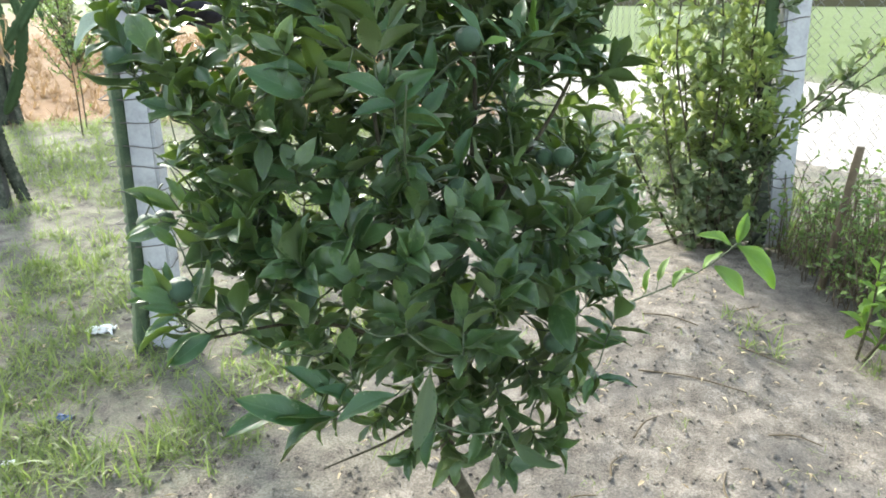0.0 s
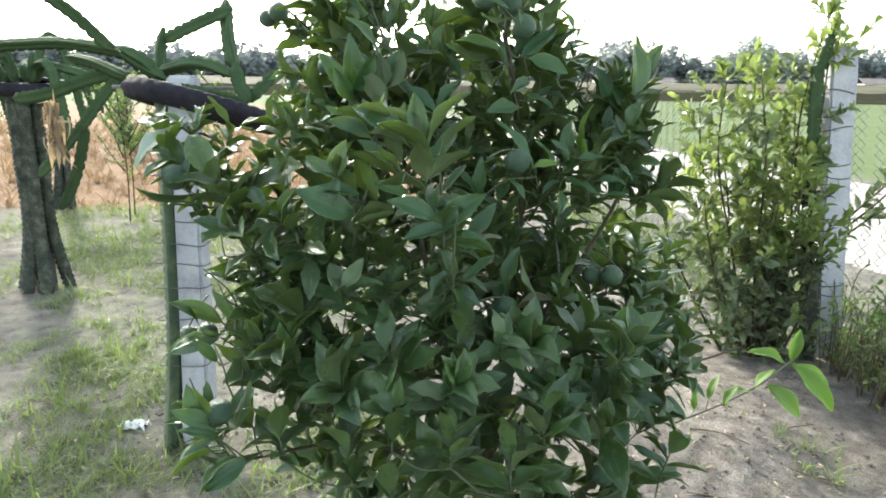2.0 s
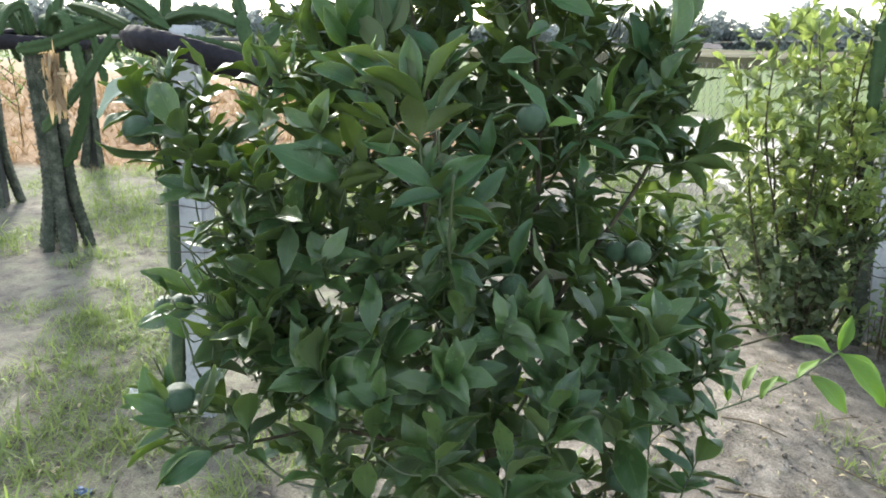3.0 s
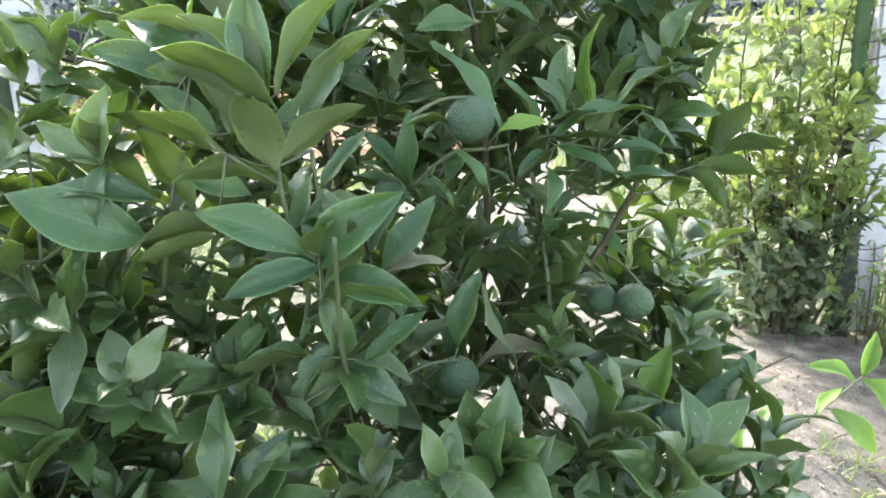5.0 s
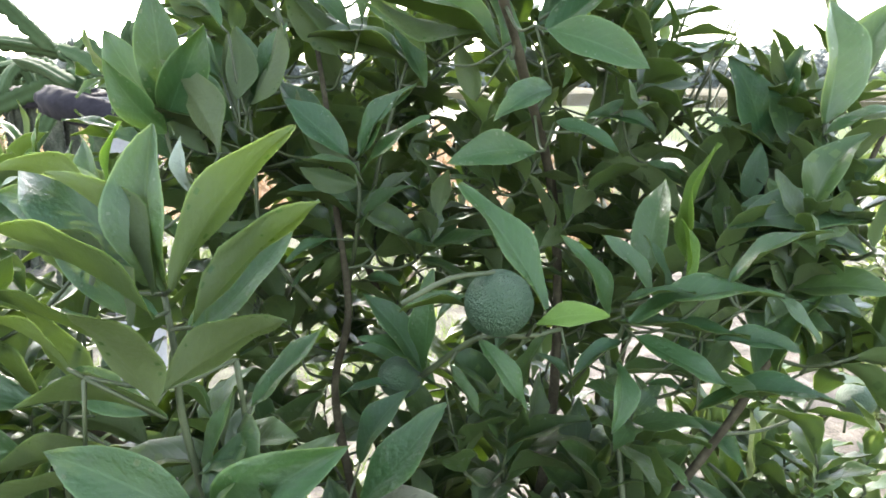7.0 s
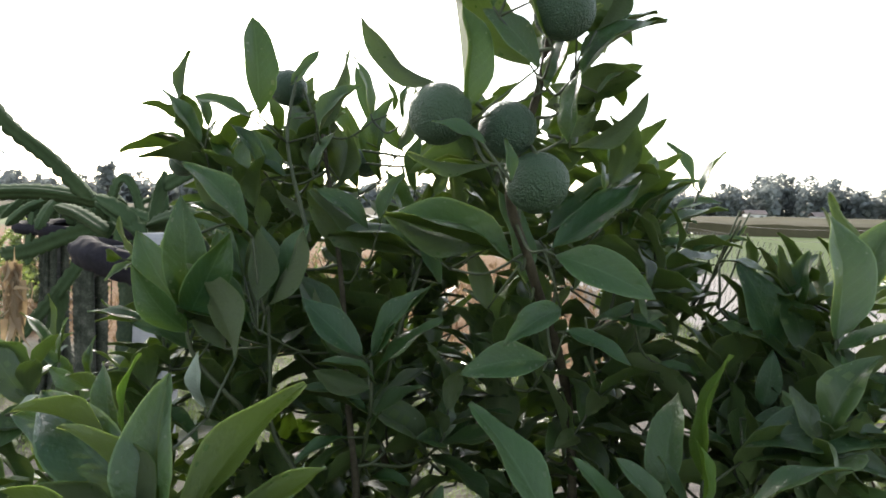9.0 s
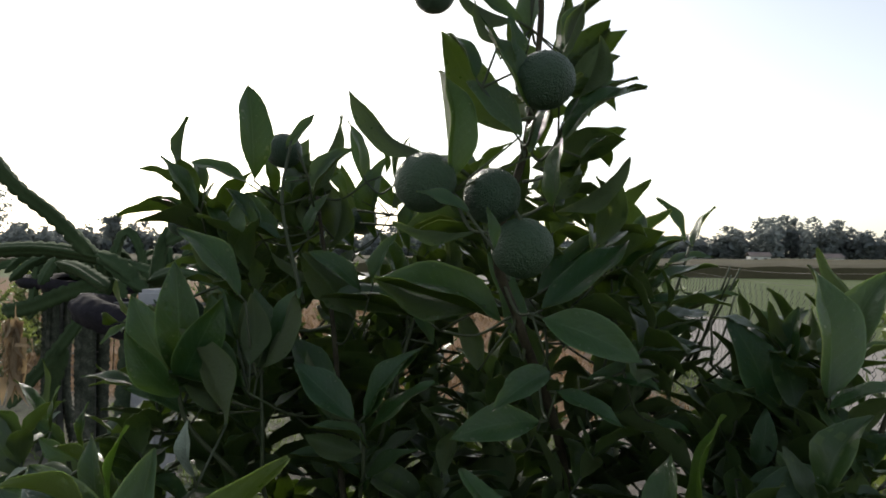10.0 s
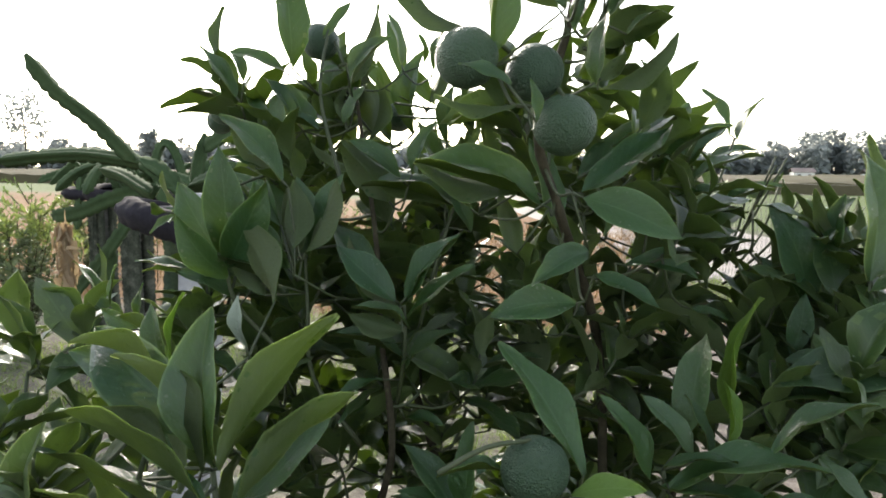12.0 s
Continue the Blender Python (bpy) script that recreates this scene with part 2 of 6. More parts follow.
M_CROP = plain("ripe_crop", [(0.2, (0.055, 0.05, 0.027)), (0.8, (0.105, 0.092, 0.054))], 0.8, 0.95, 0.4, 0.05, 6)


# ---- mesh helpers ----
def part(name, mesh, material, parent=None, label="", smooth=True):
    """Links a bmesh or a mesh as one object, under a thing or a part."""
    if isinstance(mesh, bmesh.types.BMesh):
        me = bpy.data.meshes.new(name)
        mesh.to_mesh(me)
        mesh.free()
    else:
        me = mesh
    if not me.materials:
        me.materials.append(material)
    if smooth:
        me.polygons.foreach_set("use_smooth", [True] * len(me.polygons))
    ob = new(name, me)
    ob.parent = parent
    return tagged(ob, label)


def thing(name, at, label, category, group="", kind=""):
    ob = new(name)
    ob.empty_display_size = 0.1
    ob.location = at
    return tagged(ob, label, category, group, kind)


def smooth_line(pts, steps=6):
    """Points along a Catmull-Rom curve."""
    p = [Vector(q) for q in pts]
    if len(p) < 3:
        return [p[0].lerp(p[-1], k / steps) for k in range(steps + 1)]
    p = [2 * p[0] - p[1], *p, 2 * p[-1] - p[-2]]
    out = []
    for a, b, c, d in zip(p, p[1:], p[2:], p[3:]):
        for k in range(steps):
            t = k / steps
            out.append(0.5 * (2 * b + (c - a) * t + (2 * a - 5 * b + 4 * c - d) * t * t + (3 * b - a - 3 * c + d) * t ** 3))
    return [*out, p[-2]]


def tube(bm, pts, r0, r1, sides=6, knob=0.0, section=None):
    """A tapered tube along points; section gives the radius factor for each side."""
    t = (pts[1] - pts[0]).normalized()
    u = t.orthogonal().normalized()
    rings = []
    n = len(pts) - 1
    for k, p in enumerate(pts):
        t2 = (pts[min(k + 1, n)] - pts[max(k - 1, 0)]).normalized()
        u = (u - t2 * u.dot(t2)).normalized()
        v = t2.cross(u)
        r = r0 + (r1 - r0) * k / n
        if knob:
            r *= 1 + knob * noise.noise(p * 35)
        rings.append([bm.verts.new(p + (u * math.cos(a) + v * math.sin(a)) * r * (section(k, j) if section else 1))
                      for j, a in enumerate(2 * math.pi * i / sides for i in range(sides))])
    for a, b in zip(rings, rings[1:]):
        for i in range(sides):
            bm.faces.new((a[i], a[(i + 1) % sides], b[(i + 1) % sides], b[i]))
    bm.faces.new(list(reversed(rings[0])))
    bm.faces.new(rings[-1])


def block(bm, size, at=(0, 0, 0), turn=(0, 0, 0), bevel=0.0):
    g = bmesh.ops.create_cube(bm, size=1.0, matrix=pose(*at, *turn) @ Matrix.Diagonal((*size, 1)))
    if bevel:
        bmesh.ops.bevel(bm, geom=list({e for v in g["verts"] for e in v.link_edges}), offset=bevel, segments=2, affect="EDGES")


# A leaf of length 1 along +x, its upper side towards +z: stations along it, five points across.
def leaf_shape(seed, wide=0.42, fold=0.30, droop=0.10, stations=10, wave=0.03, bites=0):
    rng = random.Random(seed)
    vs, uvs, fs = [], [], []
    bend, side, twist = droop * rng.uniform(-0.6, 2.6), rng.uniform(-0.07, 0.07), rng.uniform(-0.4, 0.4)
    ph, fold, wide = rng.uniform(0, 6), fold * rng.uniform(0.35, 1.5), wide * rng.uniform(0.86, 1.12)
    bitten = {(rng.randrange(3, stations - 2), rng.choice((-2, 2))): rng.uniform(0.6, 0.85) for _ in range(bites)}
    for i in range(stations):
        s = i / (stations - 1)
        w = wide * 0.5 * max(0.0, math.sin(math.pi * s ** 0.94)) ** 0.92 * (1.05 - 0.05 * s - 0.22 * s ** 5) + (0.012 if i < stations - 1 else 0.001)
        zc = bend * (s - s * s) * 1.6 + 0.04 * math.sin(math.pi * s) - 0.05 * bend * s ** 3
        for j in (-2, -1, 0, 1, 2):
            h = j / 2
            y, z = h * w * bitten.get((i, j), 1.0), (abs(h) ** 0.9 * 2.1 - h * h * 1.1) * w * fold * 1.6 + wave * math.sin(ph + s * 12 + j) * abs(h)
            a = twist * (s - 0.3)
            y, z = y * math.cos(a) - z * math.sin(a), y * math.sin(a) + z * math.cos(a)
            vs.append((s, y + side * math.sin(math.pi * s), zc + z))
            uvs.append((0.5 + h * 0.5, s))
    for i in range(stations - 1):
        for j in range(4):
            a = i * 5 + j
            fs.append((a, a + 5, a + 6, a + 1))
    return np.array(vs), np.array(uvs), np.array(fs)


def two_sided(shape, thick=0.006):
    """Adds a leaf's underside, a hair below its upper side; the second half of the faces."""
    vs, uvs, fs = shape
    return np.concatenate([vs, vs - np.array((0, 0, thick))]), np.concatenate([uvs, uvs]), np.concatenate([fs, fs[:, ::-1] + len(vs)])


LEAVES = [two_sided(leaf_shape(k, stations=8, bites=(0, 0, 0, 2, 0, 0, 1, 0, 0, 3, 0, 0)[k])) for k in range(12)]
OUTER = [two_sided(leaf_shape(20 + k, fold=0.40, droop=0.06, stations=13, wave=0.022, bites=(0, 0, 0, 0, 1, 0, 0, 0, 0, 1, 0, 0)[k])) for k in range(12)]
LIMES = [leaf_shape(50 + k, 0.42, 0.25, 0.14, 5) for k in range(6)]
BLADES = [leaf_shape(80 + k, 0.42, 0.3, 0.3, 4) for k in range(4)]


def strip_shape(seed, droop):
    """A grass blade of length 1: a tapering strip that bends over."""
    rng = random.Random(seed)
    b, vs, uvs, fs = droop * rng.uniform(0.5, 1.5), [], [], []
    for i in range(4):
        s = i / 3
        w = 0.5 * (1 - s ** 2) + 0.03
        for h in (-1, 1):
            vs.append((s - 0.25 * b * s * s, h * w, -b * s * s))
            uvs.append((0.5 + 0.3 * h, s))
    for i in range(3):
        fs.append((2 * i, 2 * i + 2, 2 * i + 3, 2 * i + 1))
    return np.array(vs), np.array(uvs), np.array(fs)


STRIPS = [strip_shape(k, 0.15 + 0.12 * k) for k in range(6)]


def leaf_mesh(name, shape, material, under=None):
    vs, uvs, fs = shape
    me = bpy.data.meshes.new(name)
    me.from_pydata(vs.tolist(), [], fs.tolist())
    lay = me.uv_layers.new(name="UVMap")
    lay.data.foreach_set("uv", uvs[fs.ravel()].ravel())
    me.materials.append(material)
    if under:
        me.materials.append(under)
        me.polygons.foreach_set("material_index", [0] * (len(fs) // 2) + [1] * (len(fs) // 2))
    me.polygons.foreach_set("use_smooth", [True] * len(fs))
    return me


def joined_leaves(name, places, shapes, material, under=None):
    """One mesh of many leaves; places: (matrix, shape number)."""
    V, U, F, K, n = [], [], [], [], 0
    for m, k in places:
        vs, uvs, fs = shapes[k % len(shapes)]
        a = np.array(m)
        V.append(vs @ a[:3, :3].T + a[:3, 3])
        U.append(uvs[fs.ravel()])
        F.append(fs + n)
        K += [0] * (len(fs) // 2) + [1] * (len(fs) - len(fs) // 2)
        n += len(vs)
    V, U, F = np.concatenate(V), np.concatenate(U), np.concatenate(F)
    me = bpy.data.meshes.new(name)
    me.from_pydata(V.tolist(), [], F.tolist())
    me.uv_layers.new(name="UVMap").data.foreach_set("uv", U.ravel())
    me.materials.append(material)
    if under:
        me.materials.append(under)
        me.polygons.foreach_set("material_index", K)
    me.polygons.foreach_set("use_smooth", [True] * len(F))
    return me


def leaf_pose(base, way, up, length, width=1.0):
    """Where a leaf sits: from base along way, its upper side towards up."""
    x = Vector(way).normalized()
    u = Vector(up)
    z = u - x * u.dot(x)
    z = z.normalized() if z.length > 1e-3 else x.orthogonal().normalized()
    y = z.cross(x)
    r = Matrix((x, y, z)).transposed().to_4x4()
    return Matrix.Translation(base) @ r @ Matrix.Diagonal((length, length * width, length, 1))


def shoot_leaves(line, count, size, rng, spread=50, start=0.25, droop=0.0):
    """Poses of leaves set in a spiral along a shoot."""
    out, n = [], len(line) - 1
    turn = rng.uniform(0, 6.28)
    for k in range(count):
        s = start + (1 - start) * (k + 0.5) / count
        i = min(n - 1, int(s * n))
        p = line[i].lerp(line[i + 1], s * n - i)
        t = (line[i + 1] - line[i]).normalized()
        u = t.orthogonal().normalized()
        turn += 2.4 + rng.uniform(-0.45, 0.45)
        out_way = u * math.cos(turn) + t.cross(u) * math.sin(turn)
        a = radians(spread * (1.15 - 0.55 * s) + rng.uniform(-14, 14))
        way = t * math.cos(a) + out_way * math.sin(a) + Vector((0, 0, -droop))
        out.append((leaf_pose(p, way, t * 1.0 - out_way * 0.25 + Vector((rng.uniform(-0.22, 0.22), rng.uniform(-0.22, 0.22), 0.2)), size * rng.uniform(0.6, 1.25) * (1 - 0.2 * s), rng.uniform(0.85, 1.12)), rng.randrange(12)))
    return out


# ---- the ground, one sheet to the horizon ----
def step01(a, b, v):
    t = min(1.0, max(0.0, (v - a) / (b - a)))
    return t * t * (3 - 2 * t)


GROUND = -0.13


def road_line(y):
    return 4.45 - 0.36 * (y - 11.2)


def fence_line(y):
    return 2.24 - 0.2 * (y - 4.0)


def height(x, y):
    """The lie of the land: gentle swells, a sand heap by the fence, clods close by."""
    far = math.hypot(x, y - 2)
    near = 1 - step01(7, 14, far)
    h = 0.03 * noise.noise(Vector((x * 0.6, y * 0.6, 0)))
    h += near * (0.022 * noise.noise(Vector((x * 3.1, y * 3.1, 3))) + 0.009 * noise.noise(Vector((x * 8, y * 8, 7))) + 0.009 * noise.noise(Vector((x * 23, y * 23, 9))))
    h += 0.14 * math.exp(-((x - 1.15) / 0.5) ** 2 - ((y - 2.9) / 0.6) ** 2)
    return GROUND + h * (1 - step01(15, 40, far))


def cover(x, y):
    """How much of the soil is grass, dry plot, and green field."""
    left = step01(0.1, -0.9, x)
    grass = left * (0.6 + 0.4 * step01(4, 6.0, y)) + 0.6 * step01(fence_line(y) - 0.3, fence_line(y) + 0.3, x)
    edge = 8.2 + 0.5 * noise.noise(Vector((x * 0.5, y * 0.5, 5)))
    fence_x = fence_line(y)
    rust = step01(edge - 0.4, edge + 0.5, y) * (1 - step01(fence_x - 0.8, fence_x, x)) * (1 - step01(34, 40, y))
    beyond = max(step01(road_line(y) + 2.5, road_line(y) + 3.2, x + 0.3 * noise.noise(Vector((x, y, 1)))), step01(34, 40, y))
    return min(1, grass), rust, beyond


def axis(lo, hi, fine_lo, fine_hi, d):
    out, v, s = [], fine_lo, d
    while v > lo:
        s *= 1.16
        v -= s
        out.append(max(v, lo))
    out.reverse()
    n = round((fine_hi - fine_lo) / d)
    out += [fine_lo + (fine_hi - fine_lo) * k / n for k in range(n + 1)]
    v, s = fine_hi, d
    while v < hi:
        s *= 1.16
        v += s
        out.append(min(v, hi))
    return out


def build_ground():
    xs, ys = axis(-1500, 1500, -3.4, 3.0, 0.03), axis(-60, 2500, 0.4, 6.4, 0.03)
    vs = [(x, y, height(x, y)) for y in ys for x in xs]
    w = len(xs)
    fs = [(j * w + i, j * w + i + 1, (j + 1) * w + i + 1, (j + 1) * w + i) for j in range(len(ys) - 1) for i in range(w - 1)]
    me = bpy.data.meshes.new("ground")
    me.from_pydata(vs, [], fs)
    at = me.attributes.new("cover", "FLOAT_COLOR", "POINT")
    at.data.foreach_set("color", [c for x, y, _ in vs for c in (*cover(x, y), 1)])
    tagged(part("ground", me, M_GROUND), "pale sandy orchard soil with patches of grass", "ground", kind="structure")


build_ground()


def build_road():
    bm = bmesh.new()
    rows = []
    y = -8.0
    while y < 70:
        c = road_line(y)
        wob = [0.3 * noise.noise(Vector((y * 0.7, k, 0))) for k in range(6)]
        rows.append([bm.verts.new((c + o * 2.7 + w, y, height(c + o * 2.7, y) + (0.02 if abs(o) < 1 else -0.015))) for o, w in zip((-1, -0.85, -0.3, 0.3, 0.85, 1), wob)])
        y += 0.3 if y < 25 else 3
    for a, b in zip(rows, rows[1:]):
        for i in range(5):
            bm.faces.new((a[i], a[i + 1], b[i + 1], b[i]))
    tagged(part("road", bm, M_ROAD), "pale sandy track beyond the wire fence", "road", kind="structure")


build_road()


def build_crop():
    """The straw-coloured standing crop at the far side of the field: a low ragged block."""
    bm = bmesh.new()
    rows = []
    for i in range(400):
        x = -140 + i * 0.85
        h = 0.9 + 0.25 * noise.noise(Vector((x * 0.4, 0, 0))) + 0.2 * noise.noise(Vector((x * 3, 0, 5)))
        rows.append([bm.verts.new((x, yy, z)) for yy, z in ((55, -0.2), (55.3, h * 0.8), (58, h), (80, h * 1.05), (120, h), (120.5, -0.2))])
    for a, b in zip(rows, rows[1:]):
        for i in range(5):
            bm.faces.new((a[i], b[i], b[i + 1], a[i + 1]))
    tagged(part("standing_crop", bm, M_CROP, smooth=False), "straw-coloured standing crop across the field", "crop", kind="stuff")


build_crop()


# ---- distance: woods along the horizon, a lone tall tree, farm buildings ----
def build_woods(name, spans, seed):
    """Woods of many ragged clumps; spans: from x, y to x, y, the usual height."""
    rng = random.Random(seed)
    places = []
    for x0, y0, x1, y1, tall in spans:
        n = int(math.hypot(x1 - x0, y1 - y0) / 1.1)
        for k in range(n):
            t = (k + rng.random()) / n
            x, y = x0 + (x1 - x0) * t, y0 + (y1 - y0) * t + rng.uniform(-5, 8)
            h = 1.36 * tall * (0.85 + 0.45 * abs(noise.noise(Vector((x * 0.11, y * 0.1, seed)))) + rng.uniform(-0.1, 0.12))
            for _ in range(240):
                a, u = rng.uniform(0, 6.28), rng.random() ** 0.6
                z = h * rng.random() ** 0.8
                r = (2.4 if z < h * 0.7 else 2.4 * (1 - (z / h - 0.7) * 2.4)) * u
                p = Vector((x + r * math.cos(a), y + r * math.sin(a), z))
                places.append((leaf_pose(p, (rng.uniform(-1, 1), rng.uniform(-1, 1), rng.uniform(-0.5, 0.6)), (rng.uniform(-1, 1), rng.uniform(-1, 1), 1), rng.uniform(0.9, 1.5) if z < 0.72 * h else rng.uniform(0.4, 0.8), 0.8), rng.randrange(6)))
    me = joined_leaves(name, places, STRIPS, M_FARHAZE)
    tagged(part(name, me, M_FARHAZE), "woods along the horizon, haze painted into their grey-green", "woods", kind="stuff")


build_woods("far_woods", [(12, 152, 27, 152, 4.2), (27, 150, 50, 152, 6.3), (50, 152, 62, 152, 5.0), (62, 152, 150, 150, 6.5), (-20, 155, 12, 152, 4.0), (-180, 110, -50, 130, 5.0), (-50, 130, -20, 152, 4.5)], 3)


def far_tree(at, tall, crown, seed, label):
    rng = random.Random(seed)
    ob = thing("far_tree", at, label, "tree")
    bm = bmesh.new()
    tube(bm, smooth_line([(0, 0, -0.2), (0.1, 0, tall * 0.5), (-0.1, 0, tall * 0.93)]), 0.22, 0.04, 6)
    places = []
    for k in range(9):
        z = tall * (0.45 + 0.5 * k / 8)
        a = k * 2.4
        tip = Vector((math.cos(a) * crown * (1.1 - 0.7 * k / 8), math.sin(a) * crown * 0.8, z + crown * 0.35))
        tube(bm, smooth_line([(0, 0, z - 0.5), tip * 0.5 + Vector((0, 0, z * 0.5 - 0.1)), tip]), 0.07, 0.02, 4)
        for _ in range(90):
            p = tip + Vector((rng.gauss(0, 1), rng.gauss(0, 1), rng.gauss(0, 0.8))) * crown * 0.33
            places.append((leaf_pose(p, (rng.uniform(-1, 1), rng.uniform(-1, 1), rng.uniform(-1, 0.5)), (rng.uniform(-1, 1), rng.uniform(-1, 1), 1), rng.uniform(0.35, 0.8), 0.7), rng.randrange(6)))
    part("trunk", bm, M_BARK, ob)
    part("crown", joined_leaves("crown", places, STRIPS, M_FARHAZE), M_FARHAZE, ob)
    return ob


far_tree((-104.7, 100, GROUND), 13.6, 3.2, 5, "tall thin tree rising over the far woods")
far_tree((-78.4, 100, GROUND), 7.2, 1.2, 6, "slim young tree before the far woods")
far_tree((63.4, 148, GROUND), 9.6, 3.2, 7, "broad tree standing above the far woods")


def farmhouse(at, size, turn):
    ob = thing("farmhouse", at, "small pale farm building before the far woods", "house", "farm buildings")
    ob.rotation_euler[2] = radians(turn)
    x, y, z = size
    bm = bmesh.new()
    block(bm, (x, y, z), (0, 0, z / 2))
    part("wall", bm, M_HOUSE, ob, smooth=False)
    bm = bmesh.new()
    for s in (-1, 1):
        block(bm, (x + 0.5, y * 0.62, 0.08), (0, s * y * 0.27, z + y * 0.12), (-s * 25, 0, 0))
    part("roof", bm, M_ROOF, ob, smooth=False)
    for k in (-0.25, 0.25):
        bm = bmesh.new()
        block(bm, (0.6, 0.08, 0.6), (k * x, -y / 2 - 0.02, z * 0.55))
        part("window", bm, M_TYRE, ob, smooth=False)


farmhouse((42.5, 138, GROUND), (4, 3, 1.3), 8)
farmhouse((84, 138, GROUND), (5, 4, 1.5), -4)
farmhouse((31, 140, GROUND), (3.5, 3, 1.5), 3)


# ---- the citrus tree ----
BOUGHS = {
    "trunk": ([(0.11, 1.70, -0.2), (0.085, 1.72, -0.06), (0.031, 1.75, 0.053), (0.02, 1.80, 0.3), (0.03, 1.86, 0.5)], 0.026, 0.019),
    "leader": ([(0.03, 1.86, 0.48), (0.07, 1.93, 0.75), (0.11, 2.0, 1.05), (0.10, 2.04, 1.33), (0.055, 1.9, 1.53), (0.035, 1.85, 1.62), (0.065, 1.85, 1.73), (0.08, 1.86, 1.87), (0.075, 1.87, 1.96), (0.085, 1.88, 2.04)], 0.0088, 0.0018),
    "left_stem": ([(0.02, 1.82, 0.4), (-0.1, 1.88, 0.7), (-0.15, 1.9, 0.95), (-0.175, 1.91, 1.1), (-0.15, 1.9, 1.22), (-0.175, 1.93, 1.36), (-0.21, 2.0, 1.49), (-0.28, 2.1, 1.7)], 0.0075, 0.003),
    "near_stem": ([(0.01, 1.78, 0.3), (-0.08, 1.66, 0.7), (-0.11, 1.58, 1.05), (-0.12, 1.55, 1.3)], 0.0045, 0.0025),
    "left_bough": ([(-0.02, 1.84, 0.45), (-0.25, 1.88, 0.78), (-0.41, 1.9, 0.94), (-0.606, 1.8, 1.13), (-0.72, 1.7, 1.2)], 0.009, 0.003),
    "low_left_bough": ([(0.02, 1.8, 0.34), (-0.18, 1.7, 0.52), (-0.35, 1.6, 0.62), (-0.53, 1.42, 0.68)], 0.008, 0.003),
    "right_bough": ([(0.05, 1.9, 0.65), (0.2, 1.9, 0.9), (0.35, 1.93, 1.15), (0.46, 1.96, 1.45)], 0.009, 0.003),
    "low_right_bough": ([(0.03, 1.86, 0.45), (0.25, 2.0, 0.56), (0.5, 2.2, 0.56), (0.8, 2.4, 0.5), (1.06, 2.56, 0.5)], 0.009, 0.003),
    "back_bough": ([(0.04, 1.88, 0.55), (-0.1, 2.1, 0.95), (-0.3, 2.25, 1.35), (-0.5, 2.3, 1.6), (-0.64, 2.34, 1.72)], 0.009, 0.003),
    "front_bough": ([(0.03, 1.84, 0.42), (0.14, 1.84, 0.7), (0.2, 1.83, 0.95), (0.17, 1.88, 1.2)], 0.006, 0.003),
    "low_front_bough": ([(0.01, 1.76, 0.26), (-0.12, 1.55, 0.3), (-0.3, 1.4, 0.32)], 0.006, 0.002),
    "far_bough": ([(0.06, 1.93, 0.7), (0.2, 2.15, 1.0), (0.25, 2.2, 1.4)], 0.008, 0.003),
}
# fruit: x, y, z, diameter
FRUIT = [
    (0.06, 1.69, 1.311, 0.062), (-0.714, 1.593, 1.276, 0.060), (-0.559, 1.336, 0.839, 0.056), (0.341, 1.836, 0.992, 0.060), (0.043, 1.667, 0.955, 0.060),
    (-0.431, 1.984, 1.524, 0.056), (-0.69, 1.659, 0.884, 0.050), (-0.75, 1.70, 0.86, 0.050), (0.71, 2.214, 0.632, 0.056), (-0.05, 1.766, 1.196, 0.047),
    (0.653, 2.368, 0.946, 0.066), (0.379, 1.733, 0.830, 0.060), (0.07, 1.775, 1.62, 0.061), (0.038, 1.79, 1.672, 0.058), (-0.022, 1.755, 1.683, 0.061),
    (0.089, 1.798, 1.787, 0.061), (-0.355, 2.138, 1.779, 0.060), (-0.63, 2.29, 1.688, 0.061), (-0.68, 2.35, 1.672, 0.056), (-0.305, 2.38, 1.677, 0.060), (-0.314, 1.80, 0.80, 0.060),
    (0.281, 1.53, 0.588, 0.058), (-0.62, 1.93, 1.09, 0.052), (0.294, 1.866, 0.984, 0.052), (-0.068, 1.980, 1.955, 0.056),
]


def crown_room(x, y, z):
    """How deep a place lies inside the crown (below 0: outside): a ragged egg, narrower at foot and top."""
    spots = ((0.18, 0.06, 1.72, 0.16), (0.32, 0.04, 1.74, 0.30), (0.5, 0.02, 1.77, 0.38), (0.65, -0.03, 1.8, 0.50), (0.85, -0.08, 1.84, 0.57), (1.15, -0.10, 1.88, 0.55), (1.4, -0.07, 1.97, 0.47), (1.55, -0.10, 2.05, 0.38), (1.64, -0.2, 2.1, 0.28), (1.73, -0.3, 2.12, 0.10))
    for (z0, x0, y0, r0), (z1, x1, y1, r1) in zip(spots, spots[1:]):
        if z0 <= z <= z1:
            t = (z - z0) / (z1 - z0)
            return r0 + (r1 - r0) * t - math.hypot(x - x0 - (x1 - x0) * t, (y - y0 - (y1 - y0) * t) * 1.15)
    return -1.0


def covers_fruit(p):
    """Whether a shoot at p would hide a fruit from the camera; such places are left bare."""
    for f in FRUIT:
        d, side = p - Vector(f[:3]), HIGH_CAMERA_SIDE if f[2] > 1.45 else CAMERA_SIDE
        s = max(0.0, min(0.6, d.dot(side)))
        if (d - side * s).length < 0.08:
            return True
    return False


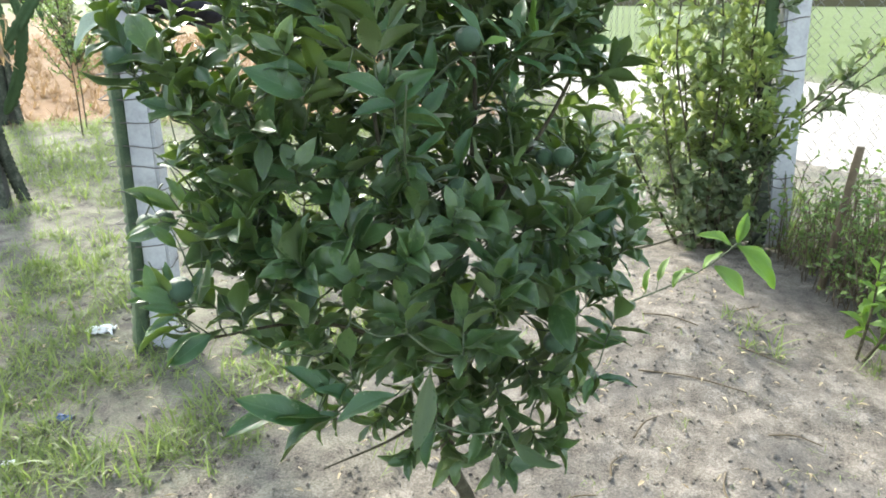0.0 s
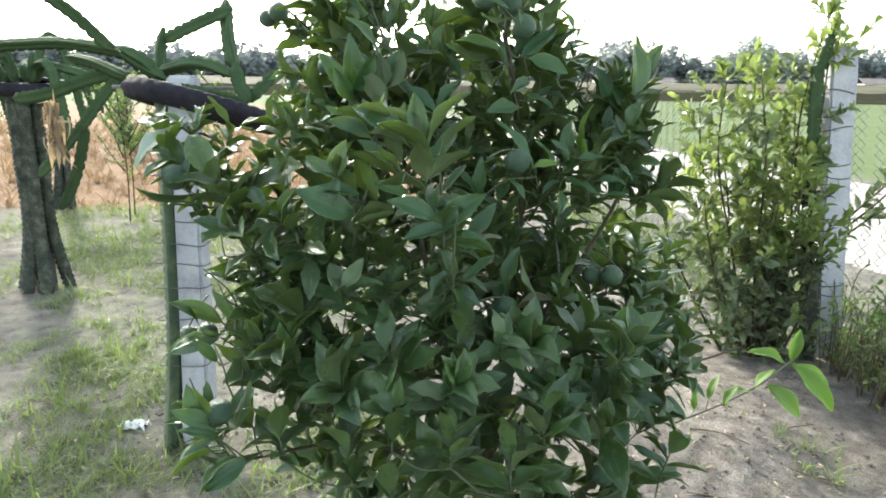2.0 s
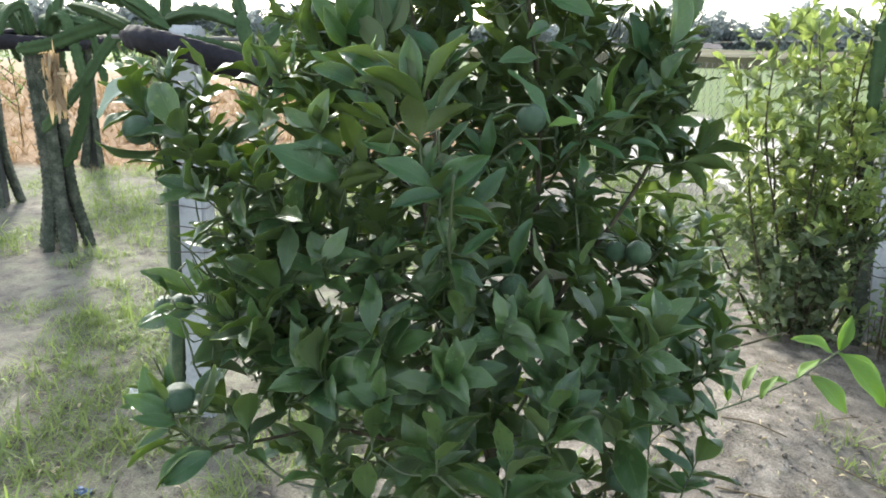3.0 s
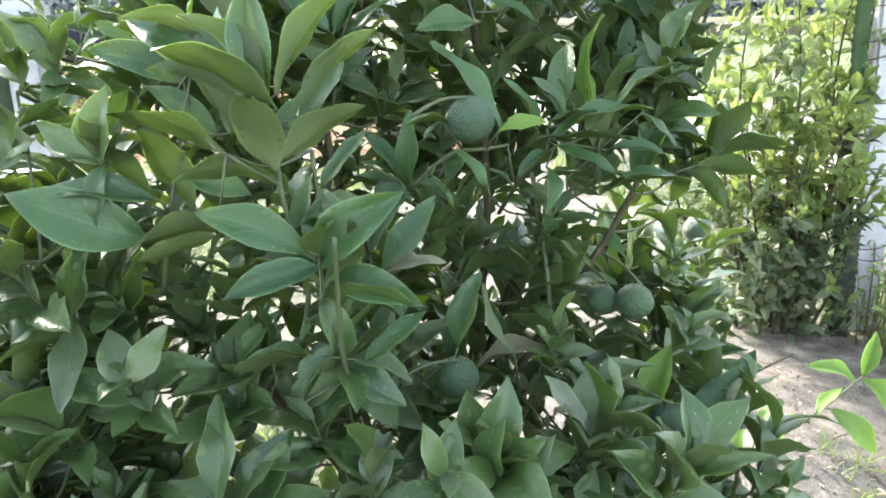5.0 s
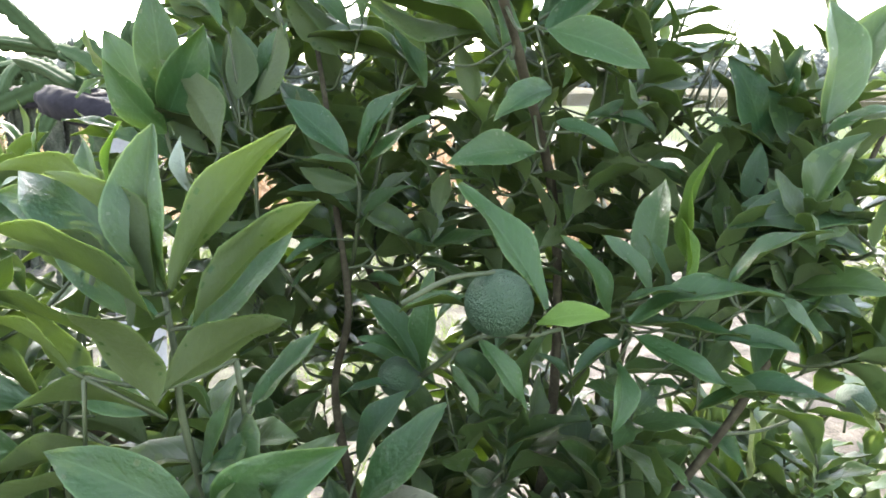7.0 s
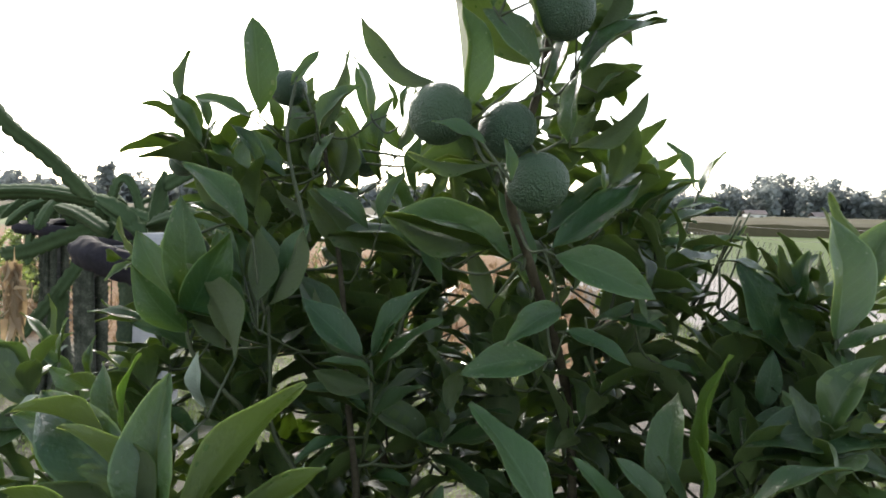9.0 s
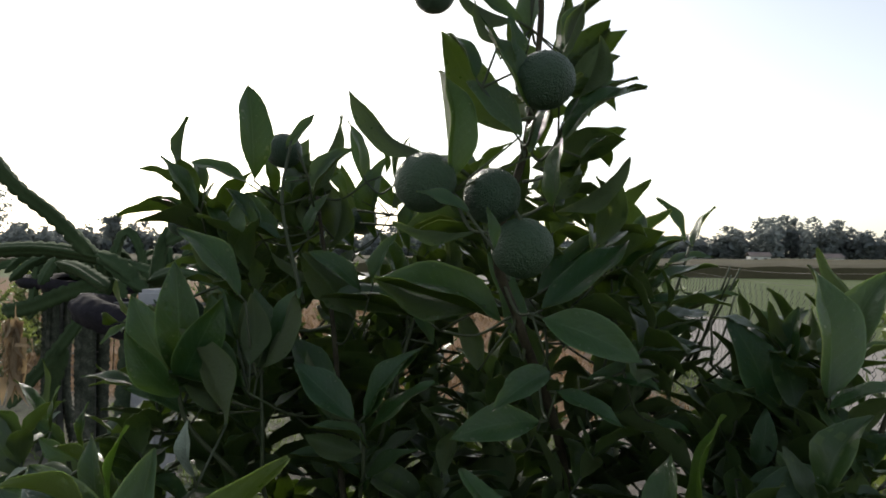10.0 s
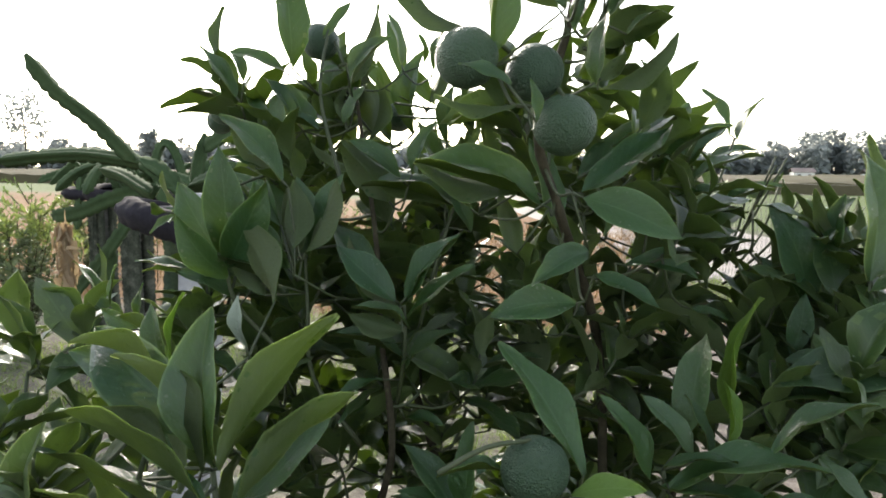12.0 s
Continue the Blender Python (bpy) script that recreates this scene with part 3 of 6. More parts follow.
# Rough directions from the low and the high fruit towards the camera.
CAMERA_SIDE = Vector((0, -0.88, 0.47))
HIGH_CAMERA_SIDE = Vector((0.42, -0.90, -0.06))
ROSETTES = [
    (-0.11, 1.482, 1.156, -0.6, 1.5, 4.6, 9, 9.5),
    (-0.103, 1.514, 1.059, 0, 1.4, 4.3, 9, 9.5),
    (-0.243, 1.64, 1.062, -0.7, 1.8, 5.7, 9, 9.5),
    (0.018, 1.801, 1.067, 0, 2.1, 6.7, 9, 9),
    (0.084, 1.683, 0.86, 0, 1.8, 5.6, 9, 9),
    (-0.33, 1.676, 1.013, -0.8, 1.9, 6, 9, 10),
    (-0.369, 1.621, 1.171, -1.1, 0.6, 8.5, 10, 10.5),
    (-0.551, 1.742, 1.226, -1.1, 2.4, 7.6, 9, 10),
    (-0.416, 1.698, 0.92, -1.6, 2.3, 7.2, 9, 10),
    (-0.424, 1.439, 0.933, -0.6, 1.5, 4.8, 10, 9.5),
]
ROSETTES += [
    (-0.239, 1.397, 0.959, -0.3, 1.6, 5, 10, 10),
    (-0.124, 1.638, 0.89, 0.8, 1.9, 6, 9, 10),
    (-0.065, 1.465, 0.904, -0.6, 1.8, 5.6, 9, 10),
    (-0.241, 1.707, 0.943, 0, 1.8, 5.6, 9, 10),
    (-0.038, 1.809, 0.928, 0, 1.7, 5.2, 9, 9),
    (0.253, 1.794, 1.201, -0.8, 2.5, 8, 10, 9),
    (0.352, 1.666, 0.962, 0, 2.2, 6.8, 10, 9.5),
    (0.441, 1.89, 1.33, -1.7, 2.1, 6.7, 9, 10),
    (0.193, 1.76, 0.932, 0, 1.9, 5.8, 9, 9),
    (0.214, 1.567, 0.822, 0, 2.1, 6.4, 9, 10),
]
ROSETTES += [
    (0.097, 1.524, 0.856, 0, 1.5, 4.7, 9, 9),
    (0.309, 1.659, 0.779, 0, 1.8, 5.6, 9, 9),
    (-0.392, 1.524, 0.867, -0.7, 1.7, 5.4, 10, 9.5),
    (0.248, 2.165, 1.414, -1, 0.4, 5.8, 10, 9.5),
    (0.208, 2.088, 1.296, -0.2, 0.6, 5.5, 10, 9.5),
    (0.299, 2.169, 1.331, -1.1, 0.5, 6.6, 10, 9.5),
    (0.315, 2.061, 1.267, -0.2, 0.7, 6, 10, 9.5),
    (0.392, 2.138, 1.297, -1, 0.5, 6.3, 10, 9.5),
    (0.245, 1.985, 1.227, -0.9, 0.4, 5.6, 10, 9.5),
    (0.361, 1.965, 1.235, -0.8, 0.4, 5.3, 10, 9.5),
]
ROSETTES += [
    (0.152, 2.057, 1.169, -0.2, 0.7, 6.3, 9, 9.5),
    (-0.032, 2.083, 1.362, -0.2, 0.7, 5.8, 9, 9),
    (0.028, 2.027, 1.2, -0.2, 0.7, 6.3, 9, 9),
    (-0.422, 1.925, 1.37, -0.2, 0.6, 5.5, 9, 9),
    (-0.121, 2.034, 1.162, -0.3, 0.7, 6.6, 9, 9),
    (-0.427, 1.866, 1.321, -0.2, 0.7, 6, 9, 9),
    (-0.481, 1.752, 1.362, -0.2, 0.5, 4.6, 9, 9),
    (-0.503, 1.692, 1.35, -0.7, 0.3, 3.7, 9, 9),
    (-0.341, 1.551, 1.287, -0.4, 0.3, 3.4, 10, 9),
    (-0.299, 1.957, 1.355, -1.4, 0.4, 6.3, 9, 9.5),
]
ROSETTES += [
    (-0.175, 1.95, 1.279, 0.1, 0.8, 6.1, 10, 9),
    (-0.325, 1.936, 1.245, -0.9, 0.3, 4.7, 9, 9),
    (0.194, 2.142, 1.347, -0.3, 0.7, 6.6, 10, 9),
    (0.157, 2.12, 1.247, -0.3, 0.7, 6.6, 9, 9),
    (-0.094, 2.058, 1.295, -0.3, 0.7, 6.6, 9, 9),
    (-0.474, 1.64, 1.284, -0.2, 0.5, 4.1, 9, 9),
    (-0.352, 1.863, 1.475, -0.6, 0.5, 5.7, 8, 9),
    (-0.769, 1.711, 1.297, -2.8, 2, 7.8, 9, 9),
    (-0.71, 1.739, 1.329, -0.1, 2, 8, 9, 9),
    (-0.641, 1.733, 1.303, 1.2, 2, 8, 9, 9),
]
ROSETTES += [
    (-0.585, 1.716, 1.238, 1.2, 2, 8, 9, 9),
    (-0.667, 1.676, 1.243, -1.5, 2, 7.7, 9, 9),
    (-0.623, 1.435, 0.784, -3.8, 1.8, 7.1, 9, 9),
    (-0.549, 1.46, 0.799, -0.1, 1.9, 7.3, 9, 9),
    (-0.634, 1.405, 0.746, -5, 1.8, 7, 9, 9),
    (-0.518, 1.497, 0.864, 1.1, 1.9, 7.4, 9, 9),
    (-0.579, 1.534, 0.889, -1.4, 1.9, 7.5, 9, 9),
    (-0.462, 1.473, 0.849, 1.1, 1.9, 7.3, 9, 9),
    (-0.424, 1.545, 0.929, -0.1, 1.9, 7.5, 9, 9),
    (-0.572, 1.396, 0.711, -2.6, 1.8, 7, 9, 9),
]
ROSETTES += [
    (0.401, 1.728, 0.793, 1.3, 2.2, 8.6, 9, 9),
    (0.496, 1.75, 0.8, 2.8, 2.2, 8.7, 9, 9),
    (-0.544, 1.748, 1.119, -1.6, 2.1, 8.2, 9, 9),
    (-0.42, 1.686, 1.079, -0.1, 2, 8, 9, 9),
    (-0.576, 1.444, 0.848, -3.6, 3.4, 8.1, 9, 9.5),
    (-0.489, 1.449, 0.872, -1.1, 3.3, 8.2, 9, 9.5),
    (-0.441, 1.339, 0.733, -2.3, 3.2, 7.9, 9, 9.5),
    (-0.544, 1.337, 0.716, -4.7, 3.3, 7.9, 9, 9.5),
    (-0.39, 1.413, 0.791, 0.1, 3.2, 8.2, 9, 9.5),
    (-0.579, 1.533, 0.937, -3.8, 3.5, 8.4, 9, 9.5),
]
ROSETTES += [
    (-0.514, 1.597, 0.971, -1.2, 3.5, 8.7, 9, 9.5),
    (-0.606, 1.634, 1.052, -3.9, 3.6, 8.7, 9, 9.5),
    (-0.485, 1.674, 1.034, -1.2, 3.6, 9, 9, 9.5),
    (-0.373, 1.5, 0.878, 0.1, 3.3, 8.4, 9, 9.5),
    (0.366, 1.583, 0.91, 2.9, 3.4, 9, 9, 9.5),
    (0.449, 1.593, 0.808, 4.4, 3.4, 9.3, 9, 9.5),
    (0.311, 1.504, 0.838, 1.5, 3.4, 8.7, 9, 9.5),
    (0.387, 1.722, 1.075, 3, 3.5, 9.4, 9, 9.5),
    (0.271, 1.393, 0.688, 2.7, 3.2, 8.4, 9, 9.5),
    (0.375, 1.423, 0.64, 4.1, 3.2, 8.7, 9, 9.5),
]
ROSETTES += [
    (0.207, 1.297, 0.572, 2.6, 3.1, 8.2, 9, 9.5),
    (-0.439, 1.783, 1.181, -1.3, 3.7, 9.2, 9, 9.5),
    (-0.552, 1.738, 1.187, -2.6, 3.7, 9, 9, 9.5),
    (-0.277, 1.269, 0.714, -2.2, 3.1, 7.6, 9, 9.5),
    (-0.206, 1.292, 0.78, 0.1, 3, 7.6, 9, 9.5),
    (-0.089, 1.233, 0.783, 0.1, 2.9, 7.3, 9, 9.5),
    (0.023, 1.211, 0.741, 0.1, 2.9, 7.3, 9, 9.5),
    (-0.185, 1.239, 0.65, -2.2, 3.1, 7.6, 9, 9.5),
    (0.097, 1.286, 0.803, 0.1, 3, 7.6, 9, 9.5),
    (-0.1, 1.62, 1, -1, -2, 6, 9, 9),
]
ROSETTES += [
    (-0.11, 1.6, 1.1, 1, -2, 6, 9, 9),
    (-0.13, 1.57, 1.19, -2, -1, 6, 9, 9),
    (-0.09, 1.6, 1.2, 3, 0, 6, 8, 9),
    (0.2, 1.8, 0.95, 2, -3, 6, 9, 9),
    (0.18, 1.84, 1.1, 2, -2, 6, 9, 9),
]


def build_citrus():
    rng = random.Random(11)
    tree = thing("citrus_tree", (0.1, 1.70, GROUND), "young orange tree with dark glossy leaves and unripe green fruit", "tree")
    off = Vector(tree.location)

    def put(name, mesh, material, label="", parent=tree):
        ob = part(name, mesh, material, parent, label)
        return ob

    limbs = {}
    for name, (pts, r0, r1) in BOUGHS.items():
        limbs[name] = smooth_line([Vector(p) - off for p in pts], 8)
        bm = bmesh.new()
        tube(bm, limbs[name], r0, r1, 8, 0.25)
        put("trunk" if name == "trunk" else "branch", bm, M_TWIG if name in ("near_stem", "front_bough") else M_BARK)
    nodes = [p for n, line in limbs.items() if n != "trunk" for p in line[3:]]
    twigs = bmesh.new()
    places, young = [], []

    def in_gap(p):
        """The open bays of the crown, cut along the camera's sight lines: low on the side of the concrete post, and
        high on the side of the lime bush.
        """
        q = p + off
        low = 0.74 < q.z < 1.15 and q.x < 0.115 - 0.42 * q.y
        side = (q.x - 0.13) / (q.y - 1.12) if q.y > 1.2 else 0
        return low or 1.40 < q.z < 1.62 and 0.125 < side < 0.20 or 1.50 < q.z < 1.62 and side >= 0.20

    def shoot(base, tip, count, size, spread=50, bag=None, droop=0.0, start=0.2):
        base, tip = Vector(base) - off, Vector(tip) - off
        mid = base.lerp(tip, 0.5) + Vector((rng.uniform(-0.015, 0.015), rng.uniform(-0.015, 0.015), -0.01))
        line = smooth_line([base, mid, tip], 3)
        tube(twigs, line, 0.0024, 0.0014, 5)
        (places if bag is None else bag).extend(shoot_leaves(line, count, size, rng, spread, start, droop))

    spots = []
    while len(spots) < 330:
        x, y, z = rng.uniform(-0.7, 0.7), rng.uniform(1.2, 2.6), rng.uniform(0.19, 1.73)
        room = crown_room(x, y, z)
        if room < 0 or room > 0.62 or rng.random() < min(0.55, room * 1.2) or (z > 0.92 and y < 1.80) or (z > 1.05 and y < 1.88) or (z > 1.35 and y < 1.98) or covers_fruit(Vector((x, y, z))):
            continue
        spots.append(Vector((x, y, z)))
    for x, y, z, r, n in ((-0.5, 1.64, 1.08, 0.13, 14), (-0.62, 1.75, 1.2, 0.1, 8), (-0.3, 1.62, 1.0, 0.12, 8), (0.32, 1.98, 1.28, 0.07, 5), (0.38, 2.05, 1.42, 0.05, 3), (0.25, 1.95, 1.22, 0.08, 5), (0.5, 2.1, 0.82, 0.09, 8), (0.4, 2.0, 0.9, 0.07, 5), (-0.5, 1.5, 0.8, 0.09, 7), (-0.55, 1.65, 0.95, 0.08, 6)):
        spots += [Vector((x + rng.uniform(-r, r), y + rng.uniform(-r, r), z + rng.uniform(-r, r))) for _ in range(n)]
    spots.sort(key=lambda p: min((n + off - p).length for n in nodes))
    grown = list(nodes)
    for p in spots:
        root = min(grown, key=lambda n: (n + off - p).length + max(0, n.z + off.z - p.z) * 1.5) + off
        gap = p - root
        mid = root.lerp(p, 0.5) + Vector((rng.uniform(-0.1, 0.1), rng.uniform(-0.1, 0.1), -0.12)) * gap.length
        line = smooth_line([root - off, mid - off, p - off], 4)
        tube(twigs, line, 0.0026, 0.0020, 5)
        grown += [line[4], p - off]
        out = Vector((p.x, p.y - 1.88, 0)).normalized()
        way = (out * rng.uniform(0.1, 0.7) + Vector((rng.uniform(-0.35, 0.35), rng.uniform(-0.35, 0.35), rng.uniform(0.5, 1.1)))).normalized()
        if p.z < 0.6:
            way = (out + Vector((0, 0, rng.uniform(-0.9, 0.3)))).normalized()
        shoot(p, p + way * rng.uniform(0.05, 0.13), rng.randrange(8, 13), rng.uniform(0.088, 0.128), rng.uniform(52, 78), None, rng.uniform(0, 0.12), 0.0)
    # the leader's crown and the lobe beside it
    for x, y, z, r, n in ((0.08, 1.93, 1.66, 0.07, 8), (0.08, 1.92, 1.78, 0.05, 6), (-0.36, 2.17, 1.62, 0.14, 14), (-0.33, 2.2, 1.7, 0.09, 8), (0.3, 2.1, 1.5, 0.12, 10), (-0.48, 2.0, 1.4, 0.12, 10), (-0.58, 2.36, 1.62, 0.09, 9), (-0.5, 2.25, 1.48, 0.12, 10), (-0.48, 2.2, 1.3, 0.13, 10), (-0.16, 2.28, 1.58, 0.12, 14), (-0.12, 2.2, 1.45, 0.12, 10)):
        for k in range(n):
            p = Vector((x + rng.uniform(-r, r), y + rng.uniform(0, r), z + rng.uniform(-r, r) * 0.6))
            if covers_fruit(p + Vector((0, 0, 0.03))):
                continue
            root = min(nodes, key=lambda q: (q + off - p).length) + off
            shoot(root.lerp(p, 0.3), p + Vector((rng.uniform(-0.04, 0.04), rng.uniform(-0.02, 0.04), 0.05)), rng.randrange(5, 8), rng.uniform(0.065, 0.095), 55, None, 0.05, 0.5)
    # upright rosettes at the ends of the outer shoots
    trunk_way = lambda r: min((q + off - Vector(r[:3])).length for q in nodes)
    for x, y, z, dx, dy, dz, n, size in sorted(ROSETTES, key=trunk_way):
        p, way = Vector((x, y, z)), Vector((dx, dy, dz)) * 0.01
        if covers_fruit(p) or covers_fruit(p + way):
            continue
        root = min(grown, key=lambda q: (q + off - p).length) + off
        tube(twigs, smooth_line([root - off, root.lerp(p, 0.5) - off + Vector((0, 0, -0.02)), p - off], 4), 0.0026, 0.0020, 5)
        grown.append(p - off)
        shoot(p, p + way, n, size * 0.01, 74, None, 0.0, 0.0)
    hero = []

    def spray(_, stem, leaves):
        """One shoot with its leaves, each from its foot to its tip, turned about its length; kind 1 is young, 2 shows a pale back, 3 is turned over."""
        if len(stem) > 1:
            bm = bmesh.new()
            tube(bm, smooth_line([Vector(p) - off for p in stem], 5), 0.0022, 0.0036, 6)
            put("twig", bm, M_TWIG)
        hubs = smooth_line([Vector(q) for q in stem], 3) if len(stem) > 1 else []
        for bx, by, bz, tx, ty, tz, roll, kind, *wide in leaves:
            b, tip = Vector((bx, by, bz)), Vector((tx, ty, tz))
            ax = tip - b
            face = Vector((0, -1, 0))
            face = (face - ax * face.dot(ax) / ax.length_squared).normalized()
            face = Matrix.Rotation(radians(roll), 3, ax.normalized()) @ face
            hub = min(hubs, key=lambda q: (q - b).length) if hubs else None
            if hub is None or (hub - b).length > 0.1:
                hub = b - ax.normalized() * 0.012
                hubs.append(hub)
                root = min(grown, key=lambda n: (n + off - hub).length)
                tube(twigs, smooth_line([root, root.lerp(hub - off, 0.5) + Vector((0, 0, -0.015)), hub - off], 4), 0.0019, 0.0015, 5)
                grown.append(hub - off)
            tube(twigs, [hub - off, b - off], 0.0017, 0.0013, 4)
            slim = rng.uniform(0.74, 0.90)
            if wide:
                slim *= min(1.2, 0.86 * wide[0])
            elif kind == 3:
                slim *= 0.8
            if kind == 3:
                face, kind = -face, 0
            hero.append((leaf_pose(b - off, ax, face, ax.length * 1.03, slim), rng.randrange(12), kind))

    set_sprays(spray)
    places = [p for p in places if not in_gap(p[0].translation)]
    put("twigwork", twigs, M_TWIG, "thin green twigs")["kind"] = "stuff"
    near = sorted(range(len(places)), key=lambda k: places[k][0].translation.y)
    single = set(near[:max(0, 300 - len(hero))])
    meshes = [leaf_mesh("leaf", s, M_LEAF, M_UNDER) for s in LEAVES]
    for k in sorted(single):
        m, n = places[k]
        ob = new("leaf", meshes[n % 12])
        ob.parent, ob.matrix_basis = tree, m
    put("foliage", joined_leaves("foliage", [p for k, p in enumerate(places) if k not in single], LEAVES, M_LEAF, M_UNDER), M_LEAF)["kind"] = "stuff"
    kinds = (("leaf", M_LEAF, ""), ("young_leaf", M_YOUNG, "pale lime-green young leaf"), ("turned_leaf", M_PALE, "leaf turned to its pale back"), None, ("scorched_leaf", M_SCORCH, "scorched leaf with a brown papery patch"))
    outer = [leaf_mesh("leaf", s, M_OUTER, M_OUTERBACK) for s in OUTER]
    sets = [outer if k in (0, 3) else [leaf_mesh(kinds[k][0], s, kinds[k][1]) for s in OUTER] for k in range(5)]
    for m, n, k in hero:
        ob = new(kinds[k][0], sets[k][n % 12])
        ob.parent, ob.matrix_basis = tree, m
        if kinds[k][2]:
            ob["label"] = kinds[k][2]
    # fruit on short stalks
    bm = bmesh.new()
    bmesh.ops.create_uvsphere(bm, u_segments=28, v_segments=18, radius=0.5)
    for v in bm.verts:
        v.co *= 1 + 0.012 * noise.noise(v.co * 5) - 0.03 * max(0, abs(v.co.z) * 2 - 0.85)
        v.co.z *= 0.96
    ball = bpy.data.meshes.new("fruit")
    bm.to_mesh(ball)
    bm.free()
    ball.materials.append(M_FRUIT)
    ball.polygons.foreach_set("use_smooth", [True] * len(ball.polygons))
    for x, y, z, d in FRUIT:
        ob = new("fruit", ball)
        ob.parent = tree
        ob.matrix_basis = pose(x - off.x, y - off.y, z - off.z, rng.uniform(-25, 25), rng.uniform(-25, 25), rng.uniform(0, 360)) @ Matrix.Scale(d, 4)
        bm = bmesh.new()
        top = ob.matrix_basis @ Vector((0, 0, 0.47))
        near_node = min(nodes, key=lambda n: (n - top).length)
        end = top + (near_node - top).normalized() * min(0.09, (near_node - top).length)
        tube(bm, smooth_line([top, top.lerp(end, 0.5) + Vector((0, 0, 0.008)), end], 3), 0.0022, 0.0026, 5)
        put("stalk", bm, M_TWIG)


def set_sprays(spray):
    spray("near_rosette", [(-0.160, 1.530, 1.354), (-0.153, 1.525, 1.315), (-0.150, 1.525, 1.253), (-0.132, 1.530, 1.154), (-0.152, 1.580, 1.051)], [
        (-0.158, 1.530, 1.356, -0.177, 1.560, 1.467, 8, 0, 1.00),
        (-0.145, 1.515, 1.363, -0.074, 1.560, 1.468, 52, 3, 0.78),
        (-0.123, 1.500, 1.344, -0.046, 1.530, 1.423, 58, 3, 0.78),
        (-0.142, 1.550, 1.324, -0.084, 1.590, 1.399, -30, 0, 1.10),
        (-0.155, 1.510, 1.361, -0.232, 1.520, 1.437, -40, 3, 1.10),
        (-0.141, 1.490, 1.353, -0.245, 1.480, 1.408, -48, 3, 1.15),
        (-0.185, 1.560, 1.362, -0.312, 1.590, 1.436, 35, 0, 1.10),
        (-0.184, 1.520, 1.357, -0.266, 1.510, 1.388, -35, 3, 1.00),
        (-0.147, 1.490, 1.291, -0.163, 1.440, 1.372, -8, 3, 1.55),
        (-0.142, 1.490, 1.300, -0.059, 1.500, 1.352, 38, 3, 1.20),
        (-0.161, 1.560, 1.289, -0.132, 1.600, 1.353, -20, 0, 1.10),
    ])
    spray("side_leaves", [(-0.36, 1.86, 1.46), (-0.35, 1.87, 1.40), (-0.30, 1.9, 1.33)], [
        (-0.357, 1.858, 1.462, -0.352, 1.842, 1.600, 30, 0),
        (-0.355, 1.862, 1.452, -0.432, 1.872, 1.555, 25, 0),
        (-0.350, 1.850, 1.452, -0.290, 1.842, 1.558, 40, 0),
        (-0.350, 1.850, 1.440, -0.385, 1.800, 1.520, 20, 0),
    ])
    spray("near_rosette", [], [
        (-0.202, 1.480, 1.316, -0.260, 1.470, 1.352, -40, 3, 1.00),
        (-0.147, 1.500, 1.275, -0.245, 1.480, 1.283, -45, 3, 1.10),
        (-0.121, 1.490, 1.205, -0.227, 1.480, 1.251, 37, 0, 1.12),
        (-0.117, 1.500, 1.180, -0.024, 1.510, 1.261, -24, 0, 1.12),
        (-0.135, 1.530, 1.182, -0.122, 1.550, 1.276, -45, 0, 1.00),
        (-0.115, 1.560, 1.258, -0.062, 1.580, 1.318, -50, 0, 1.00),
        (-0.108, 1.470, 1.197, -0.195, 1.430, 1.177, 40, 0, 1.12),
        (-0.114, 1.510, 1.167, -0.006, 1.480, 1.149, -47, 0, 1.12),
        (-0.057, 1.640, 1.125, 0.012, 1.680, 1.211, -40, 0, 1.10),
        (-0.216, 1.500, 1.222, -0.298, 1.480, 1.198, -42, 3, 1.12),
        (-0.185, 1.540, 1.254, -0.264, 1.560, 1.275, 40, 0, 1.12),
    ])
    spray("left_spray", [(-0.261, 1.590, 1.349), (-0.289, 1.570, 1.225), (-0.322, 1.600, 1.116)], [
        (-0.260, 1.570, 1.230, -0.304, 1.550, 1.338, -20, 3, 1.38),
        (-0.304, 1.560, 1.240, -0.346, 1.520, 1.322, -22, 3, 1.38),
        (-0.378, 1.580, 1.253, -0.410, 1.560, 1.296, -30, 3, 1.10),
        (-0.289, 1.550, 1.245, -0.405, 1.520, 1.259, 62, 0, 0.92),
        (-0.305, 1.540, 1.205, -0.428, 1.510, 1.265, 30, 0, 1.20),
        (-0.217, 1.540, 1.214, -0.296, 1.490, 1.214, -38, 3, 1.20),
        (-0.213, 1.550, 1.298, -0.332, 1.540, 1.344, -52, 3, 1.01),
        (-0.275, 1.630, 1.364, -0.371, 1.620, 1.403, 35, 0, 1.20),
        (-0.204, 1.550, 1.320, -0.256, 1.570, 1.391, -25, 3, 1.10),
        (-0.231, 1.590, 1.312, -0.307, 1.600, 1.364, 40, 0, 1.01),
        (-0.269, 1.650, 1.387, -0.359, 1.670, 1.428, -48, 3, 1.10),
    ])
